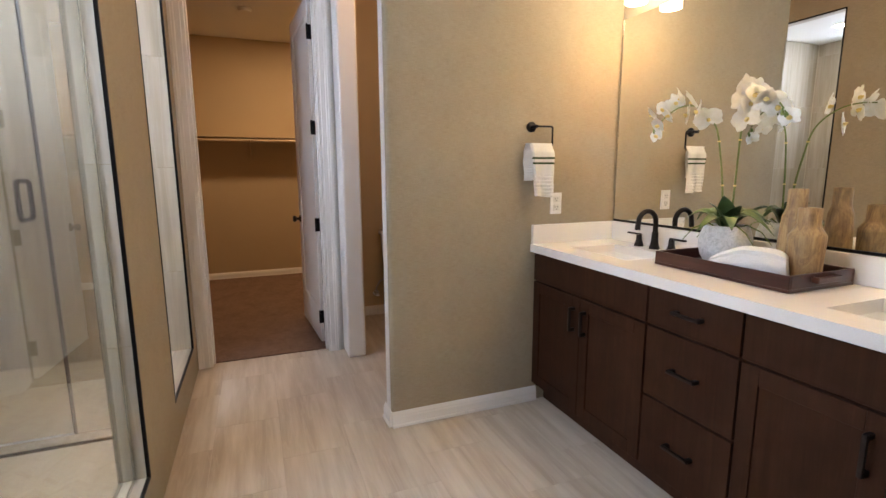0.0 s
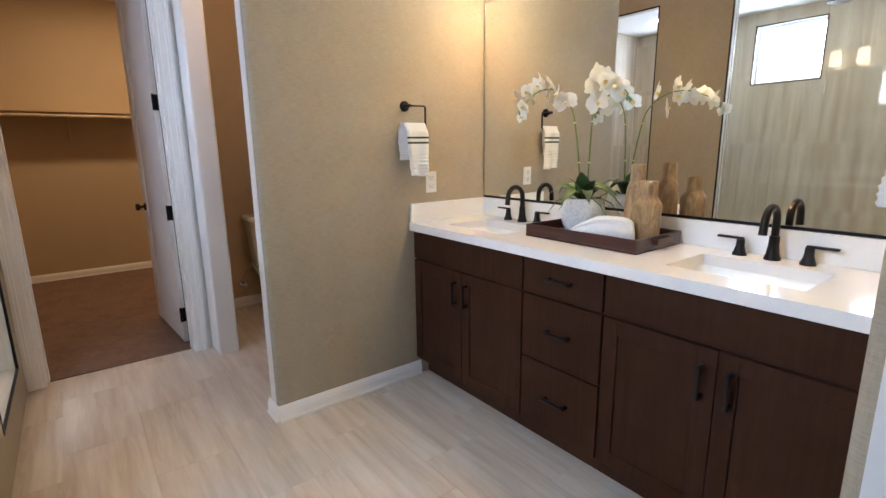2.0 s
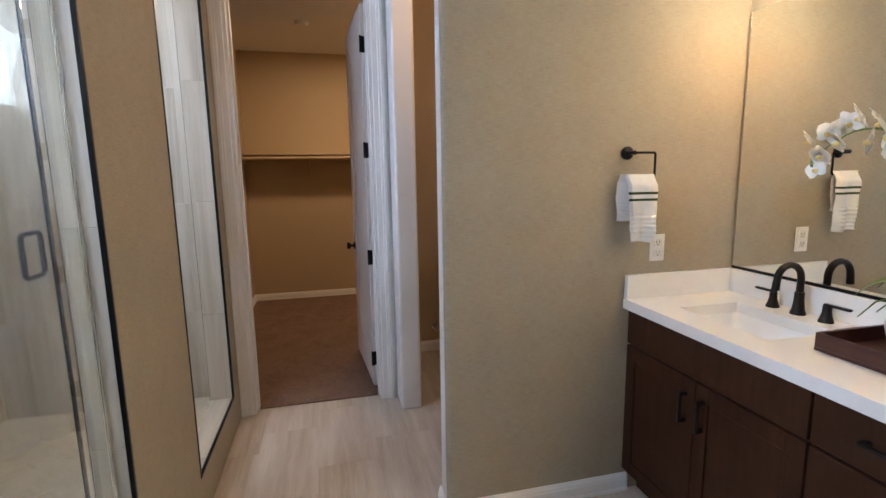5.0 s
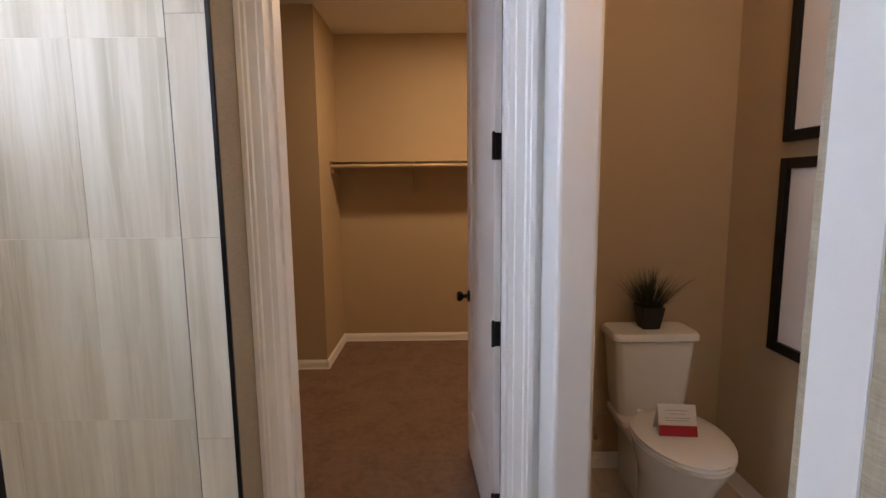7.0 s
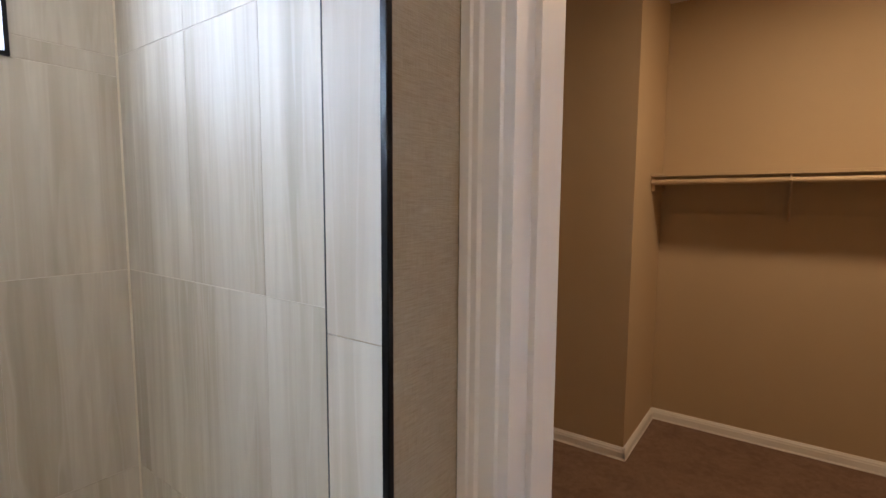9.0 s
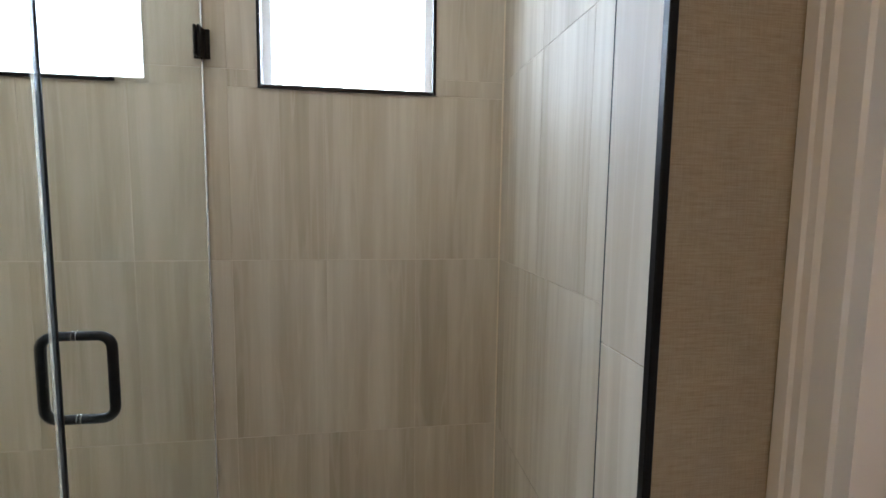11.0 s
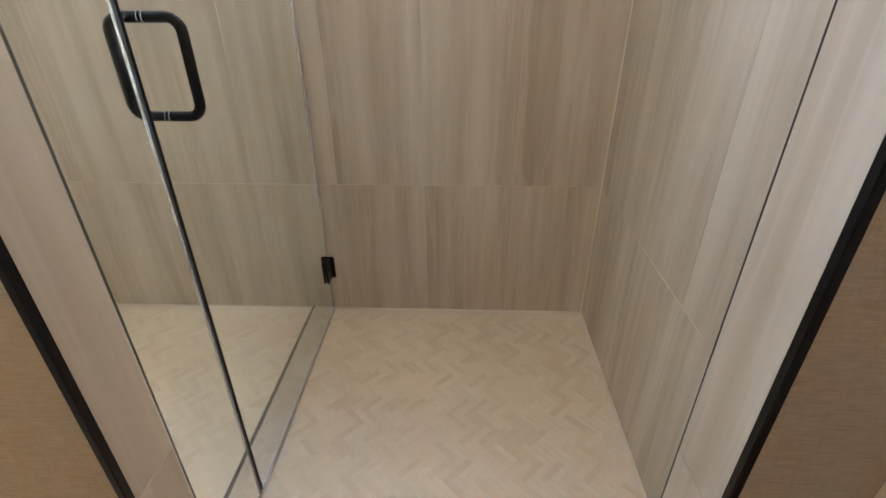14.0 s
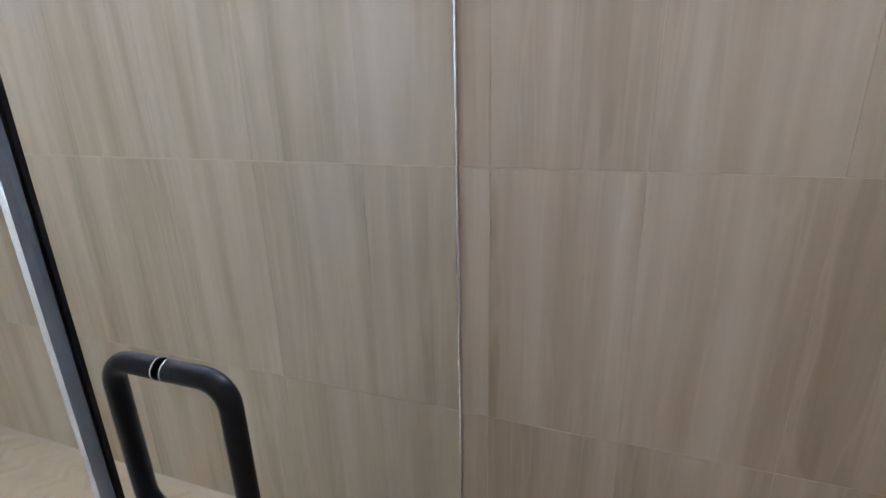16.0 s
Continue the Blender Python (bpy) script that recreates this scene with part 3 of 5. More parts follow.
# ---- windows of the shower ----
for k, (y0, y1) in enumerate(WINDOWS):
    w = thing("window_%d" % (k + 1), "small square fixed window in black edge trim", "window")
    tagged(w, kind="structure")
    e = 0.010
    part("edge_trim", boxes((XB - 0.01, XB + 0.011, y0, y0 + e, WIN_Z0, WIN_Z1), (XB - 0.01, XB + 0.011, y1 - e, y1, WIN_Z0, WIN_Z1),
                            (XB - 0.01, XB + 0.011, y0 + e, y1 - e, WIN_Z0, WIN_Z0 + e), (XB - 0.01, XB + 0.011, y0 + e, y1 - e, WIN_Z1 - e, WIN_Z1)), BLACK, w)
    f = 0.03
    part("window_frame", boxes((XB - 0.12, XB - 0.07, y0, y0 + f, WIN_Z0, WIN_Z1), (XB - 0.12, XB - 0.07, y1 - f, y1, WIN_Z0, WIN_Z1),
                               (XB - 0.12, XB - 0.07, y0 + f, y1 - f, WIN_Z0, WIN_Z0 + f), (XB - 0.12, XB - 0.07, y0 + f, y1 - f, WIN_Z1 - f, WIN_Z1)), TRIM_WHITE, w)
    part("reveal", boxes((XB - 0.07, XB - 0.01, y0, y1, WIN_Z0, WIN_Z0 + 0.004), (XB - 0.07, XB - 0.01, y0, y1, WIN_Z1 - 0.004, WIN_Z1),
                         (XB - 0.07, XB - 0.01, y0, y0 + 0.004, WIN_Z0 + 0.004, WIN_Z1 - 0.004), (XB - 0.07, XB - 0.01, y1 - 0.004, y1, WIN_Z0 + 0.004, WIN_Z1 - 0.004)), TRIM_WHITE, w)
    p = part("pane", boxes((XB - 0.098, XB - 0.092, y0 + f, y1 - f, WIN_Z0 + f, WIN_Z1 - f)), GLASS, w)
    p.visible_shadow = False

# ---- trim: baseboards and door casing ----
BASE = [(0, 0), (0.019, 0), (0.019, 0.009), (0.017, 0.014), (0.014, 0.016), (0.014, 0.052), (0.011, 0.060), (0.011, 0.065), (0.006, 0.075), (0.004, 0.081), (0, 0.081)]


def baseboard(x, y, rz, length):
    ob = structure("baseboard", prism([(-a, b) for a, b in BASE], length), TRIM_WHITE, "white moulded baseboard")
    ob.matrix_world = pose(x, y, 0.001, 0, 0, rz)
    return ob


baseboard(XT - 0.002, -0.001, 0, 0.84)
baseboard(XT - 0.001, 0.122, -90, 0.124)
baseboard(-1.335, YCB, 0, 1.98)
baseboard(-2.6, 3.37, 0, 1.279)
baseboard(-1.335, 3.356, 90, 0.70)
baseboard(PX1 + 0.007, YT, 0, 0.93)
baseboard(XTS, YT, -90, 1.8)
baseboard(0.65, YCB, -90, 1.9)
CASING = [(0, 0), (0.012, 0.0), (0.012, 0.018), (0.016, 0.022), (0.016, 0.050), (0.020, 0.056), (0.020, 0.066), (0.023, 0.070), (0.023, 0.086), (0, 0.088)]


def casing(x, z0, z1, flip):
    """An upright door casing on the closet wall; its thick edge lies away from the doorway."""
    bm = prism([(-d, w) for d, w in CASING], z1 - z0)
    bmesh.ops.transform(bm, matrix=Matrix(((0, 0, -1 if flip else 1, 0), (0, 1, 0, 0), (1, 0, 0, 0), (0, 0, 0, 1))), verts=bm.verts)
    bmesh.ops.recalc_face_normals(bm, faces=bm.faces)
    ob = structure("trim_casing", bm, TRIM_WHITE, "white moulded door casing")
    ob.matrix_world = pose(x, YC, z0)
    return ob


casing(DX0 + 0.004, 0.0, DTOP + 0.08, True)
casing(DX1 - 0.004, 0.0, DTOP + 0.08, False)
bm = prism([(-d, w) for d, w in CASING], DX1 - DX0)
ob = structure("trim_casing", bm, TRIM_WHITE, "white moulded door casing")
ob.matrix_world = pose(DX0, YC, DTOP)
structure("trim_jamb", boxes((DX0 - 0.012, DX0 + 0.003, YC + 0.001, YC + 0.165, 0, DTOP), (DX1 - 0.003, DX1 + 0.012, YC + 0.001, YC + 0.165, 0, DTOP), (DX0, DX1, YC + 0.001, YC + 0.165, DTOP - 0.006, DTOP + 0.01),
          (DX0 + 0.003, DX0 + 0.014, YC + 0.05, YC + 0.085, 0, DTOP), (DX1 - 0.014, DX1 - 0.003, YC + 0.05, YC + 0.085, 0, DTOP)), TRIM_WHITE, "white painted door jamb with stop")
# thin dark strip that paints the shade in the door's hinge gap
structure("trim_gasket", boxes((DX1 - 0.0062, DX1 - 0.0034, YC + 0.138, YC + 0.166, 0.0, DTOP - 0.007)), GAP_SHADE, "dark brown strip painting the shaded gap along the hinge jamb")
structure("trim_threshold_strip", boxes((DX0 + 0.003, DX1 - 0.003, YC + 0.053, YC + 0.080, -0.01, 0.0085)), CARPET, "tucked carpet edge in the doorway")

# ---- closet door ----
door = thing("closet_door", "white single panel interior door standing open into the closet", "door", at=(DX1 + 0.006, YC + 0.185, 0.012), rz=4.0)
DW, DH, DT = 0.765, 2.465, 0.035


def panelled(w, h, t, rails, stile, depth=0.008):
    """A framed leaf in the local yz plane (width y, height z, thickness x) with sunk panels between the rails."""
    bm = bmesh.new()
    box(bm, 0, t, 0, stile, 0, h, 0.002, 1)
    box(bm, 0, t, w - stile, w, 0, h, 0.002, 1)
    for z0, z1 in rails:
        box(bm, 0, t, stile, w - stile, z0, z1, 0.002, 1)
    for (_, a), (b, _) in zip(rails, rails[1:]):
        box(bm, depth, t - depth, stile - 0.004, w - stile + 0.004, a - 0.004, b + 0.004)
        for y0, y1, z0, z1 in ((stile, stile + 0.012, a, b), (w - stile - 0.012, w - stile, a, b), (stile + 0.012, w - stile - 0.012, a, a + 0.012), (stile + 0.012, w - stile - 0.012, b - 0.012, b)):
            box(bm, depth * 0.5, t - depth * 0.5, y0, y1, z0, z1)
    return bm


leaf = part("leaf", panelled(DW, DH, DT, [(0, 0.26), (DH - 0.12, DH)], 0.11), TRIM_WHITE, door)
leaf.location = (-DT, 0, 0)
for z in (0.195, 0.892, 1.584, 2.225):
    bm = boxes((-DT + 0.001, 0.001, -0.003, -0.0005, z - 0.048, z + 0.048))
    tube([(-DT - 0.004, -0.006, z - 0.048), (-DT - 0.004, -0.006, z + 0.048)], 0.0065, 10, bm)
    tube([(-DT - 0.004, -0.006, z + 0.048), (-DT - 0.004, -0.006, z + 0.053)], 0.0045, 8, bm)
    part("hinge", bm, BLACK, door, "black butt hinge", True)
K = Matrix.Translation((-DT, DW - 0.065, 0.878)) @ pose(0, 0, 0, 0, -90, 0)
part("knob", lathe([(0.0, 0), (0.031, 0), (0.031, 0.005), (0.024, 0.010), (0.011, 0.014), (0.010, 0.030), (0.019, 0.036), (0.027, 0.046), (0.028, 0.054), (0.022, 0.064), (0.0, 0.066)], 20, K), BRONZE, door, "dark bronze door knob", True)
K = Matrix.Translation((0, DW - 0.065, 0.878)) @ pose(0, 0, 0, 0, 90, 0)
part("knob", lathe([(0.0, 0), (0.031, 0), (0.031, 0.005), (0.024, 0.010), (0.011, 0.014), (0.010, 0.030), (0.019, 0.036), (0.027, 0.046), (0.028, 0.054), (0.022, 0.064), (0.0, 0.066)], 20, K), BRONZE, door, "dark bronze door knob", True)
part("latch", boxes((-DT * 0.85, -DT * 0.15, DW - 0.001, DW + 0.0015, 0.845, 0.905)), BLACK, door, "black latch plate")
structure("strike_plate", boxes((DX0 + 0.003, DX0 + 0.0048, YC + 0.075, YC + 0.105, 0.88, 0.94)), BLACK, "black strike plate on the jamb")

# ---- closet shelf and ceiling fittings ----
shelf = thing("closet_shelf", "painted closet shelf with a hanging rod on brackets", "shelf")
part("board", boxes((-1.332, 0.645, 3.735, YCB - 0.005, 1.671, 1.690), bevel=0.002), TAN, shelf)
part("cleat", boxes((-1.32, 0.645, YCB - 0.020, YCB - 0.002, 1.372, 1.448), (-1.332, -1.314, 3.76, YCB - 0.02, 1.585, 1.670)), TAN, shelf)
part("rod", tube([(-1.33, 3.75, 1.638), (0.645, 3.75, 1.638)], 0.016, 12), RODWOOD, shelf, "pale wooden hanging rod", True)
for x in (-0.63, 0.10):
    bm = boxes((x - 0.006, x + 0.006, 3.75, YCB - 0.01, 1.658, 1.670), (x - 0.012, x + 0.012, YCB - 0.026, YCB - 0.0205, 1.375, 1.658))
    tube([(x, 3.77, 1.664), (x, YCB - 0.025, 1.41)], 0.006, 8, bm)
    tube([(x, 3.735, 1.658), (x, 3.728, 1.638), (x, 3.742, 1.619), (x, 3.76, 1.619)], 0.006, 8, bm)
    part("bracket", bm, TAN, shelf, "painted metal shelf bracket")
det = thing("smoke_detector", "round white smoke detector on the closet ceiling", "smoke detector")
part("body", lathe([(0, CEIL_Z), (0.062, CEIL_Z), (0.062, CEIL_Z - 0.012), (0.052, CEIL_Z - 0.032), (0.0, CEIL_Z - 0.034)], 24, Matrix.Translation((-0.60, 2.93, 0))), CEIL, det, "", True)
vent = thing("ceiling_vent", "white louvred vent in the closet ceiling", "vent")
VX0, VX1, VY0, VY1 = -1.10, -0.50, 1.96, 2.28
part("frame", boxes((VX0, VX1, VY0, VY0 + 0.025, CEIL_Z - 0.012, CEIL_Z), (VX0, VX1, VY1 - 0.025, VY1, CEIL_Z - 0.012, CEIL_Z), (VX0, VX0 + 0.025, VY0 + 0.025, VY1 - 0.025, CEIL_Z - 0.012, CEIL_Z), (VX1 - 0.025, VX1, VY0 + 0.025, VY1 - 0.025, CEIL_Z - 0.012, CEIL_Z)), CEIL, vent)
for k in range(12):
    s = part("slat", boxes((VX0 + 0.025, VX1 - 0.025, -0.010, 0.010, -0.001, 0.001)), CEIL, vent)
    s.matrix_world = pose(0, VY0 + 0.036 + k * 0.0225, CEIL_Z - 0.008, 35)
part("backing", boxes((VX0 + 0.025, VX1 - 0.025, VY0 + 0.025, VY1 - 0.025, CEIL_Z - 0.0015, CEIL_Z - 0.0005)), BLACK, vent)

# ---- shower glass and fittings ----
YG, ZG0, ZG1 = 0.187, ZS + 0.014, 2.24
XL = -1.428
sd = thing("shower_door", "frameless clear glass shower door with a black handle", "shower door")
p = part("pane", boxes((XB + 0.014, XL, YG - 0.005, YG + 0.005, ZG0, ZG1)), GLASS, sd, "clear glass pane")
p.visible_shadow = False
for z in (0.351, 1.985):
    h = part("hinge", boxes((XB + 0.008, XB + 0.062, YG - 0.014, YG - 0.006, z - 0.045, z + 0.045), (XB + 0.008, XB + 0.062, YG + 0.006, YG + 0.014, z - 0.045, z + 0.045),
                            (XB + 0.008, XB + 0.016, YG - 0.028, YG + 0.028, z - 0.045, z + 0.045), bevel=0.002, seg=1), BLACK, sd, "black glass hinge")


def d_handle(side):
    r = 0.022
    pts = [(YG + side * 0.006, 1.257)]
    pts += [(YG + side * (0.061 - r + r * math.sin(radians(a))), 1.257 - r + r * math.cos(radians(a))) for a in range(0, 91, 15)]
    pts += [(YG + side * (0.061 - r + r * math.cos(radians(a))), 1.103 + r - r * math.sin(radians(a))) for a in range(0, 91, 15)]
    pts += [(YG + side * 0.006, 1.103)]
    return tube([(XL - 0.055, y, z) for y, z in pts], 0.0089, 12)


for s in (1, -1):
    h = part("handle", d_handle(s), BLACK, sd, "black tubular pull handle", True)
    for z in (1.257, 1.103):
        part("collar", lathe([(0.0, 0), (0.0097, 0), (0.0097, 0.0012), (0, 0.0012)], 14, Matrix.Translation((XL - 0.055, YG + s * 0.006, z)) @ pose(0, 0, 0, -90 * s, 0, 0)), CHROME, h, "thin chrome collar", True)
part("wall_seal", boxes((XB + 0.008, XB + 0.0138, YG - 0.006, YG + 0.006, ZG0, ZG1)), SEALGREY, sd, "grey wall side seal")
part("sweep", boxes((XB + 0.02, XL, YG - 0.004, YG + 0.004, ZG0 - 0.009, ZG0)), SEAL, sd, "clear bottom sweep")
part("seal", boxes((XL, XL + 0.0032, YG - 0.006, YG + 0.0075, ZG0, ZG1)), BLACK, sd, "dark edge seal")
fp = thing("shower_side_screen", "narrow fixed clear glass panel beside the shower door", "shower screen")
p = part("pane", boxes((XL + 0.0132, XSI - 0.010, YG - 0.005, YG + 0.005, ZS + 0.006, ZG1)), GLASS, fp)
p.visible_shadow = False
part("edge_strip", boxes((XL + 0.0045, XL + 0.013, YG - 0.0055, YG + 0.0055, ZS + 0.006, ZG1)), STRIP, fp, "clear plastic edge strip")
gp = thing("shower_screen", "large fixed clear glass screen in the tiled opening", "shower screen")
XG = (XS + XSI) / 2
p = part("pane", boxes((XG - 0.005, XG + 0.005, YO1A + 0.010, YO1B - 0.010, SILL + 0.012, OPEN_TOP - 0.010)), GLASS, gp)
p.visible_shadow = False
part("channel", boxes((XG - 0.009, XG + 0.009, YO1B - 0.0105, YO1B - 0.008, SILL + 0.009, OPEN_TOP - 0.009), (XG - 0.009, XG + 0.009, YO1A + 0.008, YO1A + 0.0105, SILL + 0.009, OPEN_TOP - 0.009),
                      (XG - 0.009, XG + 0.009, YO1A + 0.0105, YO1B - 0.0105, SILL + 0.008, SILL + 0.0115)), GLASS, gp, "thin clear channel")
head = thing("rain_shower", "dark bronze rain shower head hanging from the ceiling", "shower head")
HX, HY = -1.68, -0.86
part("arm", tube([(HX, HY, 2.528), (HX, HY, 2.40)], 0.011, 12), BRONZE, head, "", True)
part("flange", lathe([(0, 2.512), (0.030, 2.512), (0.030, 2.518), (0.022, 2.53), (0, 2.53)], 20, Matrix.Translation((HX, HY, 0))), BRONZE, head, "", True)
part("rose", lathe([(0, 2.372), (0.076, 2.372), (0.080, 2.378), (0.076, 2.386), (0.034, 2.400), (0.018, 2.42), (0.014, 2.44), (0, 2.44)], 32, Matrix.Translation((HX, HY, 0))), BRONZE, head, "", True)
DOWN = glow("recessed_lamp", (1.0, 0.84, 0.58), 41.0)
# the last one, at y -1.35, is an unseen extra that brightens the shower
for x, y in ((-1.68, 0.65), (-1.68, -0.33), (-1.68, -1.35)):
    dl = thing("recessed_light", "round white recessed light in the shower ceiling", "ceiling light", "shower ceiling lights")
    part("ring", lathe([(0.062, 2.5275), (0.085, 2.5245), (0.088, 2.5295), (0.062, 2.5295)], 28, Matrix.Translation((x, y, 0))), TRIM_WHITE, dl, "", True)
    part("lens", lathe([(0, 2.5275), (0.062, 2.5265), (0.062, 2.529), (0, 2.529)], 28, Matrix.Translation((x, y, 0))), DOWN, dl, "glowing frosted lens", True)

dr = thing("floor_drain", "square dark metal drain set in the mosaic floor", "drain", at=(-1.70, -0.84, ZS))
part("frame", boxes((-0.055, 0.055, -0.055, -0.047, 0, 0.004), (-0.055, 0.055, 0.047, 0.055, 0, 0.004), (-0.055, -0.047, -0.047, 0.047, 0, 0.004), (0.047, 0.055, -0.047, 0.047, 0, 0.004)), BRONZE, dr)
bm = bmesh.new()
for a in range(6):
    box(bm, -0.047, 0.047, -0.044 + a * 0.0168, -0.040 + a * 0.0168, 0.0005, 0.003)
    box(bm, -0.044 + a * 0.0168, -0.040 + a * 0.0168, -0.047, 0.047, 0.0005, 0.0025)
part("grate", bm, BRONZE, dr)

# ---- vanity ----
XF = 0.77           # front of the doors
YD1, YD2, YV = -0.820, -1.214, -2.012


def bar_pull(length, upright, parent, x, y, z):
    h = length / 2
    bm = bmesh.new()
    for s in (-1, 1):
        if upright:
            box(bm, x - 0.026, x, y - 0.007, y + 0.007, z + s * (h - 0.008) - 0.008, z + s * (h - 0.008) + 0.008, 0.002, 1)
        else:
            box(bm, x - 0.026, x, y + s * (h - 0.008) - 0.008, y + s * (h - 0.008) + 0.008, z - 0.007, z + 0.007, 0.002, 1)
    if upright:
        box(bm, x - 0.034, x - 0.022, y - 0.0065, y + 0.0065, z - h, z + h, 0.003, 2)
    else:
        box(bm, x - 0.034, x - 0.022, y - h, y + h, z - 0.0065, z + 0.0065, 0.003, 2)
    return part("handle", bm, BRONZE, parent, "dark bronze bar pull", True)


def cabinet_body(t, y0, y1):
    part("body", boxes((XF + 0.020, XM, y1, y0, 0.105, 0.70), (XF + 0.020, XF + 0.040, y1, y0, 0.70, 0.857), (XF + 0.040, XM, y1, y1 + 0.016, 0.70, 0.857), (XF + 0.040, XM, y0 - 0.016, y0, 0.70, 0.857)), DARKWOOD, t)
    part("toe_kick", boxes((XF + 0.085, XM - 0.3, y1, y0, 0.0, 0.105)), DARKWOOD, t, "recessed dark toe kick")


def shaker(y0, y1, z0, z1):
    """A cabinet door at the front plane, frame and sunk panel."""
    f, d = 0.058, 0.007
    bm = bmesh.new()
    a, b = XF, XF + 0.019
    box(bm, a, b, y0, y0 + f, z0, z1, 0.0012, 1)
    box(bm, a, b, y1 - f, y1, z0, z1, 0.0012, 1)
    box(bm, a, b, y0 + f, y1 - f, z0, z0 + f, 0.0012, 1)
    box(bm, a, b, y0 + f, y1 - f, z1 - f, z1, 0.0012, 1)
    box(bm, a + d, b, y0 + f - 0.003, y1 - f + 0.003, z0 + f - 0.003, z1 - f + 0.003)
    return bm


G = 0.0045
for ya, yb in ((-0.002, YD1), (YD2, YV)):
    c = thing("sink_cabinet", "dark stained wooden sink cabinet with two shaker doors", "cabinet", "vanity cabinets")
    cabinet_body(c, ya, yb)
    part("false_front", boxes((XF, XF + 0.019, yb + G, ya - G, 0.704, 0.850), bevel=0.0015, seg=1), DARKWOOD, c, "flat dark wooden panel below the counter")
    mid = (ya + yb) / 2
    for y0, y1, hy in ((mid + 0.0015, ya - G, mid + 0.042), (yb + G, mid - 0.0015, mid - 0.042)):
        d = part("door", shaker(y0, y1, 0.112, 0.694), DARKWOOD, c)
        bar_pull(0.118, True, d, XF, hy, 0.585)
c = thing("drawer_cabinet", "dark stained wooden cabinet with three flat drawers", "cabinet", "vanity cabinets")
cabinet_body(c, YD1, YD2)
for z0, z1 in ((0.704, 0.850), (0.418, 0.694), (0.112, 0.408)):
    d = part("drawer", boxes((XF, XF + 0.019, YD2 + G, YD1 - G, z0, z1), bevel=0.0015, seg=1), DARKWOOD, c)
    bar_pull(0.118, False, d, XF, (YD1 + YD2) / 2, (z0 + z1) / 2 + 0.005)

# counter with two cut-outs
SINKS = (-0.388, -1.575)
SX0, SX1, SH = 0.870, 1.150, 0.200
counter = thing("countertop", "white quartz vanity countertop with backsplash", "countertop")
ys = [YV, SINKS[1] - SH, SINKS[1] + SH, SINKS[0] - SH, SINKS[0] + SH, -0.002]
bm = boxes((XF - 0.025, SX0, YV, -0.002, 0.858, 0.90), (SX1, XM - 0.002, YV, -0.002, 0.858, 0.90))
for a, b in ((0, 1), (2, 3), (4, 5)):
    box(bm, SX0, SX1, ys[a], ys[b], 0.858, 0.90)
bmesh.ops.remove_doubles(bm, verts=bm.verts, dist=0.0005)
part("slab", bm, QUARTZ, counter)
part("backsplash", boxes((XM - 0.022, XM - 0.002, YV, -0.002, 0.9005, 1.003), bevel=0.0015, seg=1), QUARTZ, counter)
part("side_splash", boxes((XF - 0.022, XM - 0.0225, -0.022, -0.002, 0.9005, 1.003), bevel=0.0015, seg=1), QUARTZ, counter)
part("side_splash", boxes((XF - 0.022, XM - 0.0225, YV + 0.001, YV + 0.021, 0.9005, 1.003), bevel=0.0015, seg=1), QUARTZ, counter)


def rounded_rect(x0, x1, y0, y1, r, n=5):
    return [p for cx, cy, a in ((x1 - r, y1 - r, 0), (x0 + r, y1 - r, 90), (x0 + r, y0 + r, 180), (x1 - r, y0 + r, 270)) for p in arc(cx, cy, r, a, a + 90, n)]


def loft(rings, cap_first=True, cap_last=True):
    bm = bmesh.new()
    vs = [[bm.verts.new(p) for p in ring] for ring in rings]
    n = len(vs[0])
    for a, b in zip(vs, vs[1:]):
        for i in range(n):
            bm.faces.new((a[i], a[(i + 1) % n], b[(i + 1) % n], b[i]))
    if cap_first:
        bm.faces.new(vs[0][::-1])
    if cap_last:
        bm.faces.new(vs[-1])
    bmesh.ops.recalc_face_normals(bm, faces=bm.faces)
    return bm


def faucet(y):
    f = thing("faucet", "oil rubbed bronze widespread gooseneck faucet", "faucet", "vanity faucets", at=(1.222, y, 0.90))
    part("base", lathe([(0, 0), (0.026, 0), (0.026, 0.006), (0.021, 0.020), (0.017, 0.050), (0.016, 0.085), (0.0, 0.085)], 20), BRONZE, f, "", True)
    R, zc = 0.055, 0.135
    pts = [(0, 0, 0.08), (0, 0, zc)] + [(-R + R * math.cos(radians(a)), 0, zc + R * math.sin(radians(a))) for a in range(12, 181, 14)] + [(-2 * R - 0.001, 0, zc - 0.004), (-2 * R - 0.004, 0, zc - 0.035)]
    part("spout", tube(pts, [0.0125] * (len(pts) - 2) + [0.0128, 0.0135], 14), BRONZE, f, "", True)
    for s in (1, -1):
        h = part("handle", lathe([(0, 0), (0.024, 0), (0.024, 0.005), (0.019, 0.018), (0.0145, 0.034), (0.0135, 0.060), (0.0, 0.062)], 18, Matrix.Translation((0.0, s * 0.105, 0))), BRONZE, f, "", True)
        part("lever", boxes((-0.008, 0.008, min(s * 0.095, s * 0.185), max(s * 0.095, s * 0.185), 0.058, 0.067), bevel=0.003), BRONZE, h, "", True)
    return f


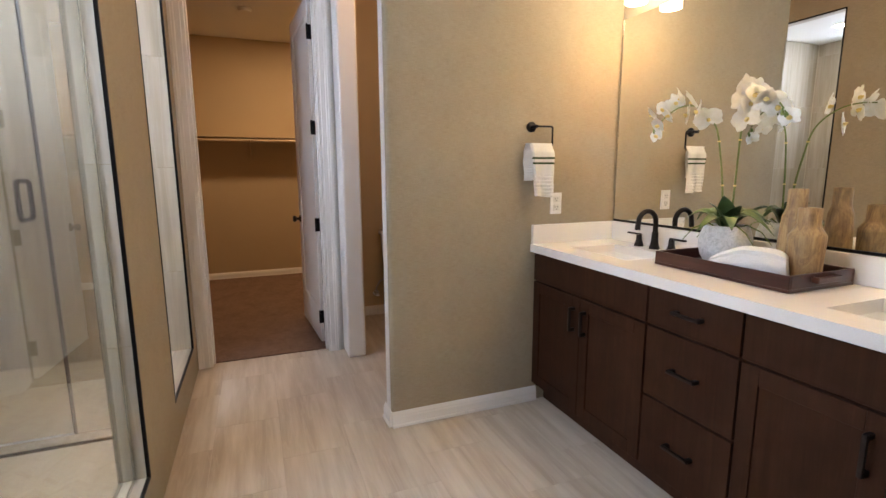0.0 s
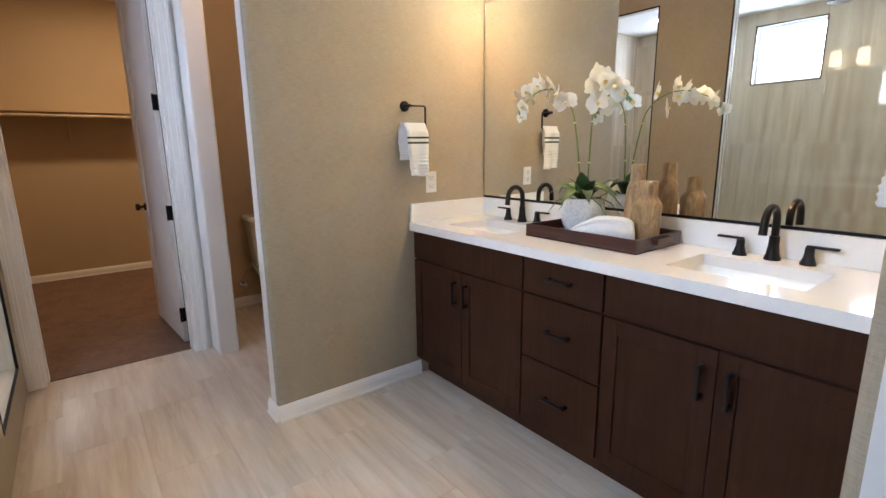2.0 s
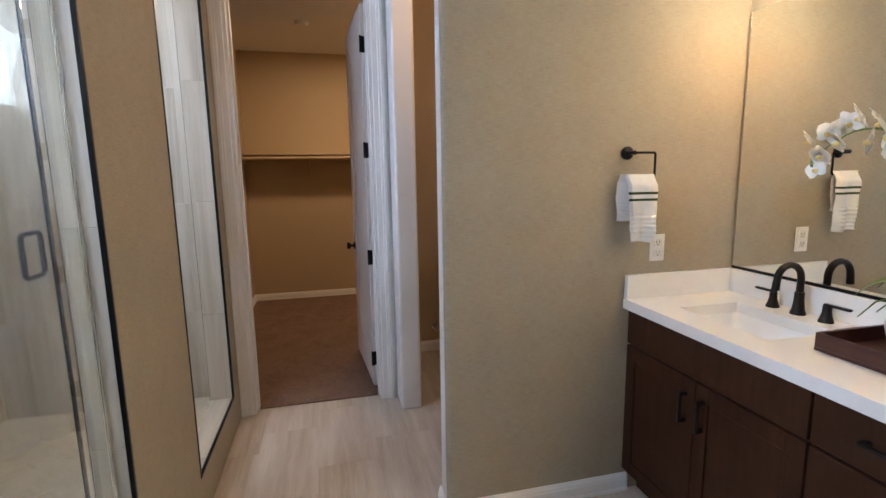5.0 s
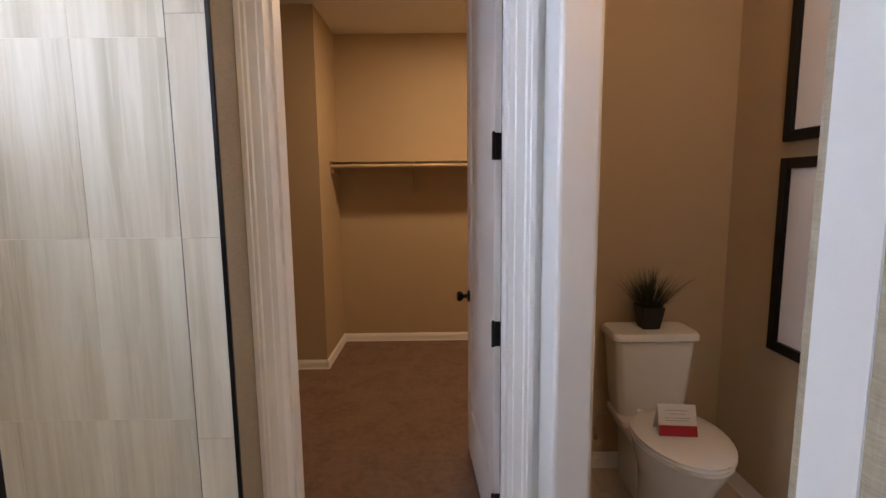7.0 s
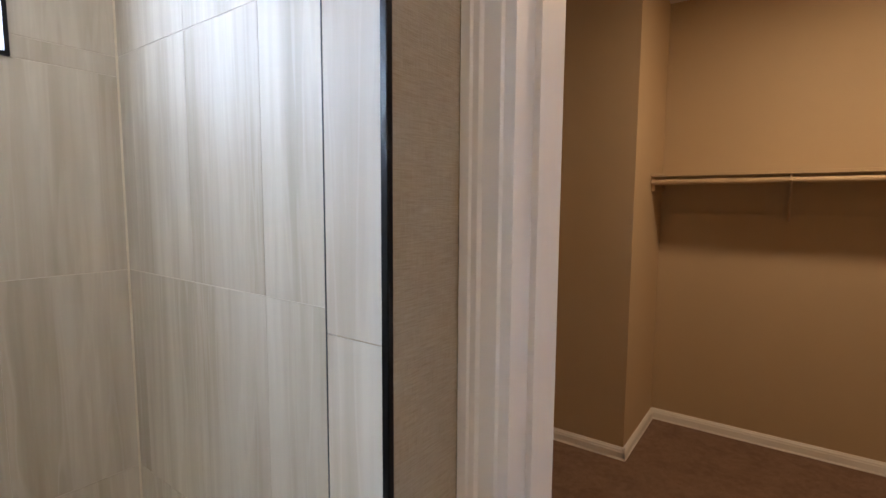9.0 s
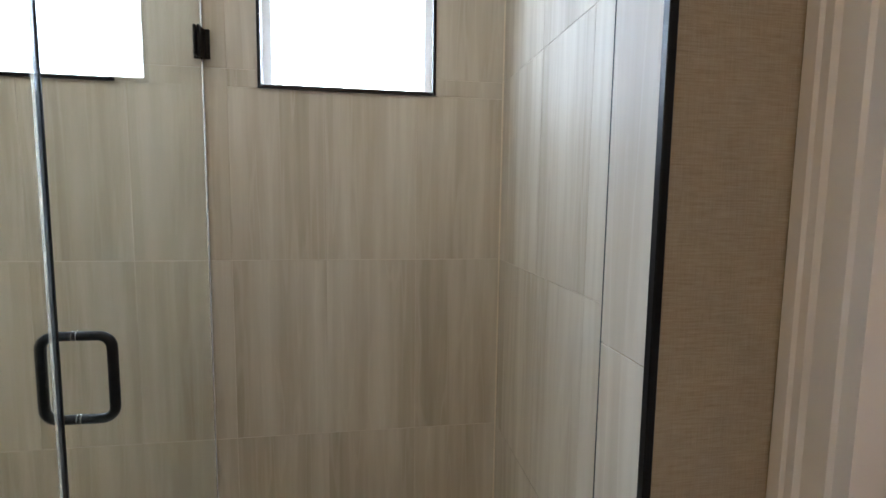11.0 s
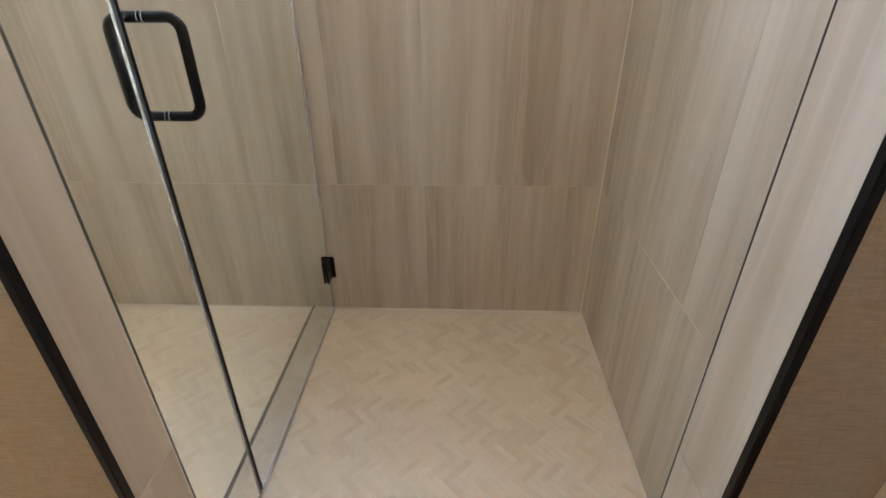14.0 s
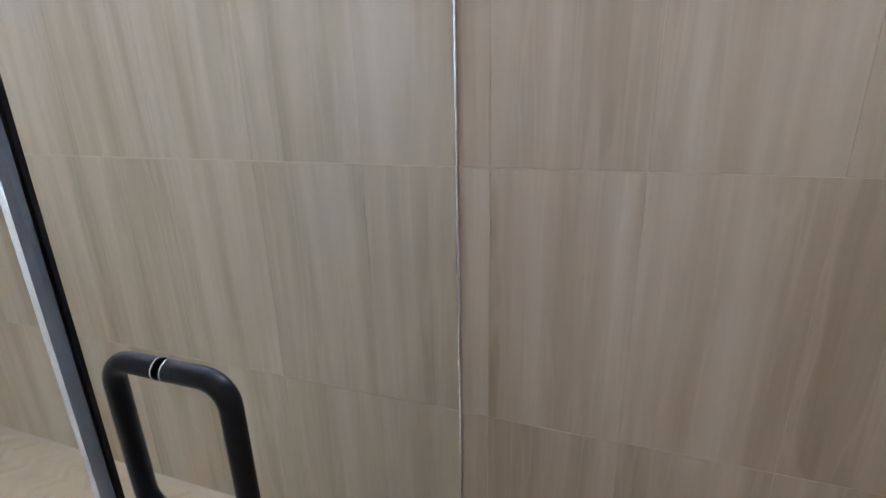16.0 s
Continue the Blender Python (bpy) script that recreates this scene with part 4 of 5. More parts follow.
for sy in SINKS:
    s = thing("sink", "white rectangular undermount porcelain basin", "sink", "vanity sinks")
    rings = [[(x, y, z) for x, y in rounded_rect(SX0 - 0.012 + i, SX1 + 0.012 - i, sy - SH - 0.012 + i, sy + SH + 0.012 - i, r)]
             for i, r, z in ((0.0, 0.03, 0.845), (0.0, 0.03, 0.8575), (0.010, 0.03, 0.8575), (0.018, 0.04, 0.83), (0.04, 0.05, 0.76), (0.075, 0.06, 0.735), (0.11, 0.035, 0.730))]
    rings = rings[1:]
    part("basin", loft(rings, False, True), PORCELAIN, s, "", True)
    part("drain", lathe([(0, 0.731), (0.022, 0.731), (0.024, 0.7335), (0.020, 0.735), (0.0, 0.7345)], 20, Matrix.Translation(((SX0 + SX1) / 2, sy, 0))), BRONZE, s, "dark bronze drain", True)
    faucet(sy)

# mirror
mir = thing("wall_mirror_glass", "large frameless vanity mirror in a black bottom channel", "mirror", at=(XM - 0.002, YV + 0.012, 0))
part("glass", boxes((-0.006, 0.0, 0, 1.985, 1.016, 2.083)), MIRROR, mir)
part("channel", boxes((-0.011, 0.002, 0, 1.985, 1.0045, 1.0155)), BLACK, mir, "black metal bottom channel")
part("edge", boxes((-0.007, 0.001, 1.9852, 1.9885, 1.0045, 2.083)), CHROME, mir, "thin polished edge")

# vanity lights
for fy in (-0.45, -1.57):
    v = thing("vanity_light", "three light vanity fixture with glowing glass shades", "wall light", "vanity lights")
    part("back_plate", boxes((XM - 0.022, XM - 0.001, fy - 0.30, fy + 0.30, 2.235, 2.325), bevel=0.004), BRONZE, v)
    for k in range(3):
        y = fy + (1 - k) * 0.23
        part("arm", tube([(XM - 0.02, y, 2.280), (XM - 0.10, y, 2.290), (XM - 0.118, y, 2.280), (XM - 0.12, y, 2.255)], 0.009, 10), BRONZE, v, "", True)
        part("shade", lathe([(0, 2.253), (0.03, 2.255), (0.046, 2.240), (0.048, 2.205), (0.052, 2.095), (0.049, 2.093), (0.045, 2.205), (0.0, 2.225)], 22, Matrix.Translation((XM - 0.12, y, 0))), SHADE, v, "glowing frosted glass shade", True)

# towel rings with hand towels
TOWEL = striped_terry([(-0.096, -0.086), (-0.070, -0.060)])


def towel_ring(at, rz):
    t = thing("towel_ring", "black square towel ring on a round plate", "towel ring", "towel rings", at=at, rz=rz)
    part("plate", lathe([(0, 0), (0.027, 0), (0.027, 0.007), (0.023, 0.010), (0.0, 0.010)], 24, pose(0, 0, 0, 90)), BLACK, t, "", True)
    part("post", tube([(0, -0.008, 0), (0, -0.055, 0)], 0.009, 12), BLACK, t, "", True)
    part("ring", tube([(0, -0.055, 0), (0.088, -0.055, 0), (0.094, -0.055, -0.005), (0.094, -0.055, -0.012), (0.094, -0.055, -0.095), (0.090, -0.055, -0.10), (-0.03, -0.055, -0.10)], 0.0048, 10), BLACK, t, "", True)
    w = thing("hand_towel", "white terry hand towel with green stripes on a ring", "towel", "hand towels", at=(at[0], at[1], at[2]), rz=rz)
    w.matrix_world = pose(*at, 0, 0, rz) @ Matrix.Translation((0.030, -0.055, -0.095))

    def sheet(x0, x1, y, z0, lean, thick, seed):
        bm = bmesh.new()
        nx, nz = 16, 44
        front, back = [], []
        for j in range(nz + 1):
            v = j / nz
            z = 0.010 + (z0 - 0.010) * v
            for side, rows_ in ((-1, front), (1, back)):
                row = []
                for i in range(nx + 1):
                    u = i / nx
                    x = (x0 + x1) / 2 + (x1 - x0) * (u - 0.5) * (1.0 - 0.16 * v) + lean * v + 0.004 * noise.noise((v * 6, seed, u))
                    edge = min(u, 1 - u) * 2
                    bulge = 0.012 * math.sin(u * 8 + seed + v) * (0.4 + 0.6 * v) + 0.011 * noise.noise((u * 3 + seed, v * 3, seed)) + 0.0028 * math.sin(95 * v) * (1 if v > 0.58 else 0)
                    roll = math.sqrt(max(0.0, 1 - (1 - edge) ** 6))
                    top = min(1.0, v * 6)
                    row.append(bm.verts.new((x, y * top + bulge * top + side * thick * roll, z - (0.004 * math.sin(u * 5 + seed) if j == nz else 0))))
                rows_.append(row)
        for rows_, flip in ((front, False), (back, True)):
            for a, b in zip(rows_, rows_[1:]):
                for i in range(nx):
                    q = (a[i], a[i + 1], b[i + 1], b[i])
                    bm.faces.new(q[::-1] if flip else q)
        ring_f = front[0] + [r[-1] for r in front[1:]] + front[-1][::-1][1:] + [r[0] for r in front[::-1][1:-1]]
        ring_b = back[0] + [r[-1] for r in back[1:]] + back[-1][::-1][1:] + [r[0] for r in back[::-1][1:-1]]
        for i in range(len(ring_f)):
            j = (i + 1) % len(ring_f)
            bm.faces.new((ring_f[i], ring_b[i], ring_b[j], ring_f[j]))
        bmesh.ops.recalc_face_normals(bm, faces=bm.faces)
        return bm

    part("back_fold", sheet(-0.093, 0.030, 0.018, -0.175, 0.0, 0.011, 1.0), TERRY, w, "plain back fold", True)
    part("front_fold", sheet(-0.075, 0.062, -0.024, -0.260, 0.010, 0.016, 4.0), TOWEL, w, "front fold with two green stripes", True)


towel_ring((0.733, -0.0005, 1.511), 0)
towel_ring((0.86, YE1 + 0.0005, 1.511), 180)

OUX, OUZ = 0.897, 1.113
out = thing("outlet", "white double wall outlet plate", "outlet")
part("plate", boxes((OUX - 0.035, OUX + 0.035, -0.006, -0.0005, OUZ - 0.0575, OUZ + 0.0575), bevel=0.002), TRIM_WHITE, out)
for z in (OUZ - 0.0225, OUZ + 0.0225):
    s = part("socket", boxes((OUX - 0.019, OUX + 0.019, -0.009, -0.006, z - 0.016, z + 0.016), bevel=0.003), PORCELAIN, out)
    part("slots", boxes((OUX - 0.009, OUX - 0.006, -0.0096, -0.0091, z - 0.002, z + 0.008), (OUX + 0.006, OUX + 0.009, -0.0096, -0.0091, z - 0.002, z + 0.008), (OUX - 0.003, OUX + 0.003, -0.0096, -0.0091, z - 0.011, z - 0.006)), GREYINK, s)

# ---- tray and what stands on it ----
tray = thing("serving_tray", "dark mahogany rectangular serving tray with end handles", "tray")
TX0, TX1, TY0, TY1, TZ = 0.925, 1.255, -1.236, -0.690, 0.9015
part("base", boxes((TX0, TX1, TY0, TY1, TZ, TZ + 0.010)), TRAYWOOD, tray)
for b in ((TX0, TX0 + 0.011, TY0, TY1), (TX1 - 0.011, TX1, TY0, TY1), (TX0 + 0.011, TX1 - 0.011, TY0, TY0 + 0.011), (TX0 + 0.011, TX1 - 0.011, TY1 - 0.011, TY1)):
    part("side", boxes((*b, TZ + 0.010, TZ + 0.055), bevel=0.0015, seg=1), TRAYWOOD, tray)
for y, s in ((TY0, -1), (TY1, 1)):
    xm = (TX0 + TX1) / 2
    part("handle", boxes((xm - 0.06, xm - 0.048, min(y, y + s * 0.022), max(y, y + s * 0.022), TZ + 0.026, TZ + 0.046), (xm + 0.048, xm + 0.06, min(y, y + s * 0.022), max(y, y + s * 0.022), TZ + 0.026, TZ + 0.046),
                         (xm - 0.06, xm + 0.06, min(y + s * 0.014, y + s * 0.024), max(y + s * 0.014, y + s * 0.024), TZ + 0.026, TZ + 0.046), bevel=0.002, seg=1), TRAYWOOD, tray)
TOPZ = TZ + 0.0105

roll = thing("rolled_towel", "white rolled towel lying on the tray", "towel", at=(0.990, -1.045, TOPZ + 0.052), rz=14)
bm = bmesh.new()
rings = []
for j in range(37):
    v = j / 36
    taper = (1 - 0.30 * abs(2 * v - 1) ** 8) * (1.0 if v < 0.5 else 1.0 - 0.30 * (v - 0.5) / 0.5)
    flat = 1 - 0.42 * max(0.0, (v - 0.5) / 0.5) ** 1.5
    ring = []
    for i in range(40):
        a = 2 * math.pi * i / 40
        r = 0.051 * taper * (0.97 + 0.28 * ((a - 2.3) % (2 * math.pi)) / (2 * math.pi))
        r += 0.0035 * noise.noise((math.cos(a) * 2, math.sin(a) * 2, v * 5)) + 0.0015 * noise.noise((math.cos(a) * 7, math.sin(a) * 7, v * 14)) + 0.0012 * math.sin(v * 40) * (1 if v > 0.7 else 0)
        z = r * 0.95 * math.sin(a)
        ring.append((r * 1.08 * math.cos(a), -0.125 + 0.25 * v + 0.010 * math.sin(a + 1), (z + 0.052) * flat - 0.052))
    rings.append(ring)
part("roll", loft(rings), TERRY, roll, "", True)
spiral = [(0.030 * (1 - k / 40) * math.cos(k * 0.5), 0.126, -0.024 + 0.016 * (1 - k / 40) * math.sin(k * 0.5)) for k in range(34)]
part("folded_end", tube(spiral, 0.0035, 6), TERRY, roll, "spiral folded end", True)


def vase(x, y, h, r, seed, square):
    t = thing("wooden_vase", "carved raw wooden bottle vase on the tray", "vase", "wooden vases", at=(x, y, TOPZ), rz=seed * 25)
    prof = [(0.88, 0.0), (0.95, 0.015), (1.0, 0.25), (1.03, 0.60), (1.02, 0.635), (0.94, 0.665), (0.72, 0.735), (0.665, 0.76), (0.65, 0.80), (0.655, 0.985), (0.635, 1.0), (0.50, 1.0), (0.45, 0.93)]
    if not square:
        prof = [(0.95, 0.0), (1.0, 0.03), (0.95, 0.35), (0.86, 0.62), (0.83, 0.69), (0.77, 0.715), (0.66, 0.77), (0.62, 0.80), (0.615, 0.985), (0.595, 1.0), (0.48, 1.0), (0.45, 0.93)]
    rings = []
    n = 28
    for k, (a, z) in enumerate(prof):
        ring = []
        for i in range(n):
            th = 2 * math.pi * i / n
            w = 1 + 0.05 * noise.noise((math.cos(th) * 1.5 + seed, math.sin(th) * 1.5, z * 2)) + 0.04 * math.cos(2 * th + seed)
            ring.append((r * a * w * math.cos(th), r * a * w * math.sin(th), z * h))
        rings.append(ring)
    part("body", loft(rings), VASEWOOD, t, "", True)


vase(1.160, -1.085, 0.310, 0.050, 1.0, False)
vase(1.096, -1.170, 0.250, 0.053, 2.4, True)

# orchid
OX, OY = 1.118, -0.853
orchid = thing("potted_orchid", "white orchid with two arching stems in a chalky white pot", "orchid", at=(OX, OY, TOPZ))
prof = [(0.054, 0), (0.068, 0.006), (0.087, 0.038), (0.096, 0.076), (0.094, 0.113), (0.083, 0.146), (0.079, 0.160), (0.072, 0.160), (0.071, 0.143), (0.0, 0.141)]
part("pot", lathe(prof, 36), CHALK, orchid, "chalky white crackled plaster pot", True)
part("soil", lathe([(0, 0.136), (0.071, 0.138), (0.064, 0.147), (0.0, 0.153)], 20), DARKPOT, orchid, "dark potting bark", True)


def leaf_mesh(length, width, droop, rise, fold=0.25):
    bm = bmesh.new()
    rows_ = []
    n = 9
    for k in range(n + 1):
        u = k / n
        w = width * math.sin(math.pi * min(1, 0.10 + 0.9 * u) ** 0.85) ** 0.75 * 0.5 if u < 1 else 0.001
        x = length * u * (1 - 0.18 * droop * u)
        z = rise * math.sin(u * math.pi * 0.55) - droop * length * u ** 2.4
        rows_.append([bm.verts.new((x, s * w, z + abs(s) * fold * w + dz)) for dz in (0, -0.002) for s in (-1, -0.5, 0, 0.5, 1)])
    for a, b in zip(rows_, rows_[1:]):
        for i in range(4):
            bm.faces.new((a[i], b[i], b[i + 1], a[i + 1]))
            bm.faces.new((a[5 + i], a[6 + i], b[6 + i], b[5 + i]))
        bm.faces.new((a[0], a[5], b[5], b[0]))
        bm.faces.new((a[4], b[4], b[9], a[9]))
    return bm


LEAVES = ((200, 0.140, 0.078, 0.06, 0.02, -66, 0), (250, 0.120, 0.072, 0.10, 0.03, -46, 0), (160, 0.125, 0.064, 0.15, 0.03, -52, 0), (225, 0.150, 0.062, 0.62, 0.07, -14, 0),
          (290, 0.150, 0.058, 0.60, 0.08, -16, 0), (320, 0.175, 0.044, 0.85, 0.10, -18, 1), (270, 0.185, 0.040, 0.90, 0.10, -20, 1), (120, 0.180, 0.042, 0.80, 0.10, -16, 1),
          (85, 0.165, 0.048, 0.70, 0.09, -18, 1), (180, 0.155, 0.050, 0.75, 0.08, -12, 1), (40, 0.150, 0.050, 0.60, 0.08, -24, 0), (0, 0.140, 0.056, 0.50, 0.07, -30, 0))
for ang, length, width, droop, rise, tilt, pale in LEAVES:
    lf = part("leaf", leaf_mesh(length, width, droop, rise, 0.22), (ORCHID_LEAF, PALE_LEAF)[pale], orchid, ("glossy dark green leaf", "pale green drooping leaf")[pale], True)
    lf.matrix_local = Matrix.Translation((0.012 * math.cos(radians(ang)), 0.012 * math.sin(radians(ang)), 0.146)) @ pose(0, 0, 0, -20 * math.sin(radians(ang - 45)), tilt, ang)
for ang, dy in ((70, 0.02), (290, -0.01), (245, 0.0), (110, 0.01)):
    a = radians(ang)
    pts = [(0.02 * math.cos(a), 0.02 * math.sin(a), 0.14), (0.07 * math.cos(a), 0.07 * math.sin(a), 0.165), (0.12 * math.cos(a + 0.1), 0.12 * math.sin(a + 0.1), 0.14), (0.155 * math.cos(a + 0.2), 0.155 * math.sin(a + 0.2), 0.09)]
    part("aerial_root", tube(pts, [0.0035, 0.003, 0.0025, 0.0015], 6), STEM_GREEN, orchid, "thin green aerial root", True)


def curve3(pts, n=8):
    out_ = []
    p = [Vector(pts[0])] + [Vector(q) for q in pts] + [Vector(pts[-1])]
    for i in range(1, len(p) - 2):
        for k in range(n):
            t = k / n
            out_.append(0.5 * ((2 * p[i]) + (-p[i - 1] + p[i + 1]) * t + (2 * p[i - 1] - 5 * p[i] + 4 * p[i + 1] - p[i + 2]) * t * t + (-p[i - 1] + 3 * p[i] - 3 * p[i + 1] + p[i + 2]) * t ** 3))
    out_.append(p[-2])
    return out_


def flower(seed, size):
    """Three narrow sepals and two broad petals, cupped, facing local +x."""
    rnd = random.Random(seed)
    bm = bmesh.new()
    for ang, ln, wd in ((90, 1.0, 0.74), (212, 0.94, 0.66), (328, 0.94, 0.66), (14, 1.0, 1.22), (166, 1.0, 1.22)):
        ang += rnd.uniform(-8, 8)
        cup = rnd.uniform(0.05, 0.35)
        ca, sa = math.cos(radians(ang)), math.sin(radians(ang))
        back = 0.08 if wd < 0.9 else 0.0
        n, m = 7, 5
        grid = []
        for i in range(n + 1):
            u = i / n
            w = wd * 0.5 * math.sin(math.pi * (0.06 + 0.94 * u) ** (0.80 if wd > 0.9 else 0.9)) ** 0.55 if i < n else 0.05
            row = []
            for j in range(m):
                s = (j / (m - 1) - 0.5) * 2
                r, q = u * ln, s * w
                x = cup * (u ** 2) * 0.6 - back + 0.10 * s * s * (1 - u) + 0.03 * math.sin(9 * u + 5 * s + seed)
                row.append(bm.verts.new(Vector((x, r * ca - q * sa, r * sa + q * ca)) * size))
            grid.append(row)
        for a, b in zip(grid, grid[1:]):
            for j in range(m - 1):
                bm.faces.new((a[j], b[j], b[j + 1], a[j + 1]))
    ext = bmesh.ops.solidify(bm, geom=bm.faces[:], thickness=0.0008)
    return bm


random.seed(5)
STEMS = [
    [(-0.005, 0.012, 0.14), (-0.012, 0.020, 0.28), (-0.022, 0.034, 0.42), (-0.034, 0.058, 0.545), (-0.055, 0.120, 0.622), (-0.080, 0.190, 0.632), (-0.105, 0.250, 0.592), (-0.120, 0.285, 0.545)],
    [(0.000, -0.015, 0.14), (-0.004, -0.022, 0.28), (-0.018, -0.036, 0.42), (-0.040, -0.060, 0.545), (-0.085, -0.125, 0.615), (-0.135, -0.205, 0.625), (-0.180, -0.280, 0.590), (-0.205, -0.325, 0.550)],
]
for si_, ctrl in enumerate(STEMS):
    pts = curve3(ctrl)
    st = part("stem", tube(pts, [0.0042 - 0.0022 * k / len(pts) for k in range(len(pts))], 8), STEM_GREEN, orchid, "arching green flower stem", True)
    for k in (10, 20):
        part("tie", lathe([(0, -0.003), (0.006, -0.003), (0.006, 0.003), (0, 0.003)], 10, Matrix.Translation(pts[k])), LIP, st)
    n = len(pts)
    for f in range(11):
        k = int(n * (0.50 + 0.043 * f))
        p = pts[min(k, n - 3)]
        size = 0.054 - 0.0019 * f
        side = 1 if f % 2 else -1
        off = Vector((-0.018 + random.uniform(-0.026, 0.022), side * 0.018 + random.uniform(-0.012, 0.012), side * 0.026 + random.uniform(-0.014, 0.014)))
        fl = part("flower", flower(f + 10 * si_, size), PETAL, orchid, "white orchid bloom", True)
        fl.matrix_local = Matrix.Translation(p + off) @ pose(0, 0, 0, random.uniform(-25, 25), random.uniform(-15, 35), 185 + random.uniform(-55, 65) + (-20 if si_ == 0 else 25))
        c = part("lip", lathe([(0, -0.008), (0.007, -0.004), (0.008, 0.004), (0.004, 0.012), (0, 0.015)], 8, pose(0.004, 0, -0.002, 0, 70, 0)), LIP, fl, "pale yellow lip", True)
    for k in (1, 2, 3):
        p = pts[-k * 2 + 1] + Vector((-0.004, 0.004 * (-1) ** k, -0.008))
        part("bud", lathe([(0, -0.009), (0.005, -0.006), (0.0065, 0.0), (0.004, 0.007), (0, 0.010)], 10, Matrix.Translation(p)), BUD, orchid, "small green bud", True)

# ---- toilet room ----
TXC, TYB = 0.580, 1.960
toilet = thing("toilet", "white two piece toilet with a closed lid", "toilet", at=(TXC, TYB, 0))


def ring_at(cx, cy, rx, ry, z, n=32, front=1.0):
    """An oval; ry grows towards the front (local -y)."""
    return [(cx + rx * math.cos(a), cy + (ry * front if math.sin(a) < 0 else ry) * math.sin(a), z) for a in [2 * math.pi * i / n for i in range(n)]]


def rr(x, y0, y1, r, z):
    return [(a, b, z) for a, b in rounded_rect(-x, x, y0, y1, r, 5)]


part("tank", loft([rr(0.148, -0.185, -0.015, 0.03, 0.37), rr(0.160, -0.195, -0.012, 0.035, 0.42), rr(0.187, -0.205, -0.008, 0.035, 0.735)]), PORCELAIN, toilet, "", True)
part("tank_lid", loft([rr(0.190, -0.210, -0.006, 0.035, 0.736), rr(0.202, -0.222, -0.003, 0.04, 0.745), rr(0.202, -0.222, -0.003, 0.04, 0.765), rr(0.194, -0.214, -0.008, 0.04, 0.777)]), PORCELAIN, toilet, "", True)
part("bowl", loft([ring_at(0, -0.36, 0.11, 0.20, 0.0, front=1.15), ring_at(0, -0.36, 0.105, 0.19, 0.10, front=1.15), ring_at(0, -0.38, 0.12, 0.19, 0.20, front=1.2), ring_at(0, -0.42, 0.165, 0.20, 0.32, front=1.25),
                   ring_at(0, -0.43, 0.182, 0.215, 0.385, front=1.28), ring_at(0, -0.43, 0.176, 0.21, 0.395, front=1.28)]), PORCELAIN, toilet, "", True)
part("neck", loft([rr(0.10, -0.30, -0.03, 0.03, 0.0), rr(0.11, -0.30, -0.03, 0.03, 0.25), rr(0.165, -0.27, -0.02, 0.03, 0.355), rr(0.165, -0.25, -0.02, 0.03, 0.372)]), PORCELAIN, toilet, "", True)
part("seat", loft([ring_at(0, -0.43, 0.183, 0.20, 0.396, front=1.36), ring_at(0, -0.43, 0.188, 0.205, 0.404, front=1.36), ring_at(0, -0.43, 0.184, 0.20, 0.412, front=1.36)]), PORCELAIN, toilet, "", True)
part("lid", loft([ring_at(0, -0.43, 0.184, 0.20, 0.413, front=1.36), ring_at(0, -0.43, 0.187, 0.205, 0.422, front=1.36), ring_at(0, -0.43, 0.170, 0.185, 0.434, front=1.36), ring_at(0, -0.43, 0.06, 0.07, 0.438, front=1.36)]), PORCELAIN, toilet, "", True)
for s in (-1, 1):
    part("lid_hinge", boxes((s * 0.075 - 0.016, s * 0.075 + 0.016, -0.248, -0.222, 0.396, 0.426), bevel=0.006), PORCELAIN, toilet, "", True)

valve = thing("toilet_supply_valve", "chrome shut-off valve with a braided hose beside the toilet", "valve", at=(0.350, YT, 0.200))
part("escutcheon", lathe([(0, 0), (0.030, 0), (0.026, 0.006), (0.010, 0.009), (0, 0.009)], 20, pose(0, 0, 0, 90)), CHROME, valve, "", True)
part("body", tube([(0, -0.006, 0), (0, -0.060, 0)], 0.0085, 12), CHROME, valve, "", True)
part("handle", lathe([(0, 0), (0.016, 0), (0.019, 0.004), (0.016, 0.010), (0, 0.010)], 16, Matrix.Translation((0, -0.060, 0)) @ pose(0, 0, 0, 90)), CHROME, valve, "oval chrome handle", True)
part("hose", tube([(0, -0.045, 0.008), (-0.004, -0.050, 0.060), (0.020, -0.075, 0.120), (0.070, -0.095, 0.150), (0.095, -0.100, 0.172)], 0.0055, 10), SEALGREY, valve, "grey braided hose", True)

card = thing("tent_card", "white folded card with a red band on the toilet lid", "card", at=(TXC - 0.03, TYB - 0.46, 0.4385), rz=-6)
for name, b, mat in (("front_leaf", (-0.075, 0.075, -0.0005, 0.0005, 0.0, 0.125), PAPER), ("red_band", (-0.075, 0.075, -0.0016, -0.0007, 0.0, 0.042), RED)):
    o = part(name, boxes(b), mat, card)
    o.matrix_local = pose(0, -0.04, 0.001, -18)
o = part("back_leaf", boxes((-0.075, 0.075, -0.0005, 0.0005, 0.0, 0.125)), PAPER, card)
o.matrix_local = pose(0, 0.038, 0.001, 18)
for k, (z, w) in enumerate(((0.100, 0.045), (0.086, 0.03), (0.070, 0.05), (0.060, 0.045))):
    o = part("text_line", boxes((-w, w, -0.0016, -0.0007, z, z + 0.002)), SEALGREY, card)
    o.matrix_local = pose(0, -0.04, 0.001, -18)

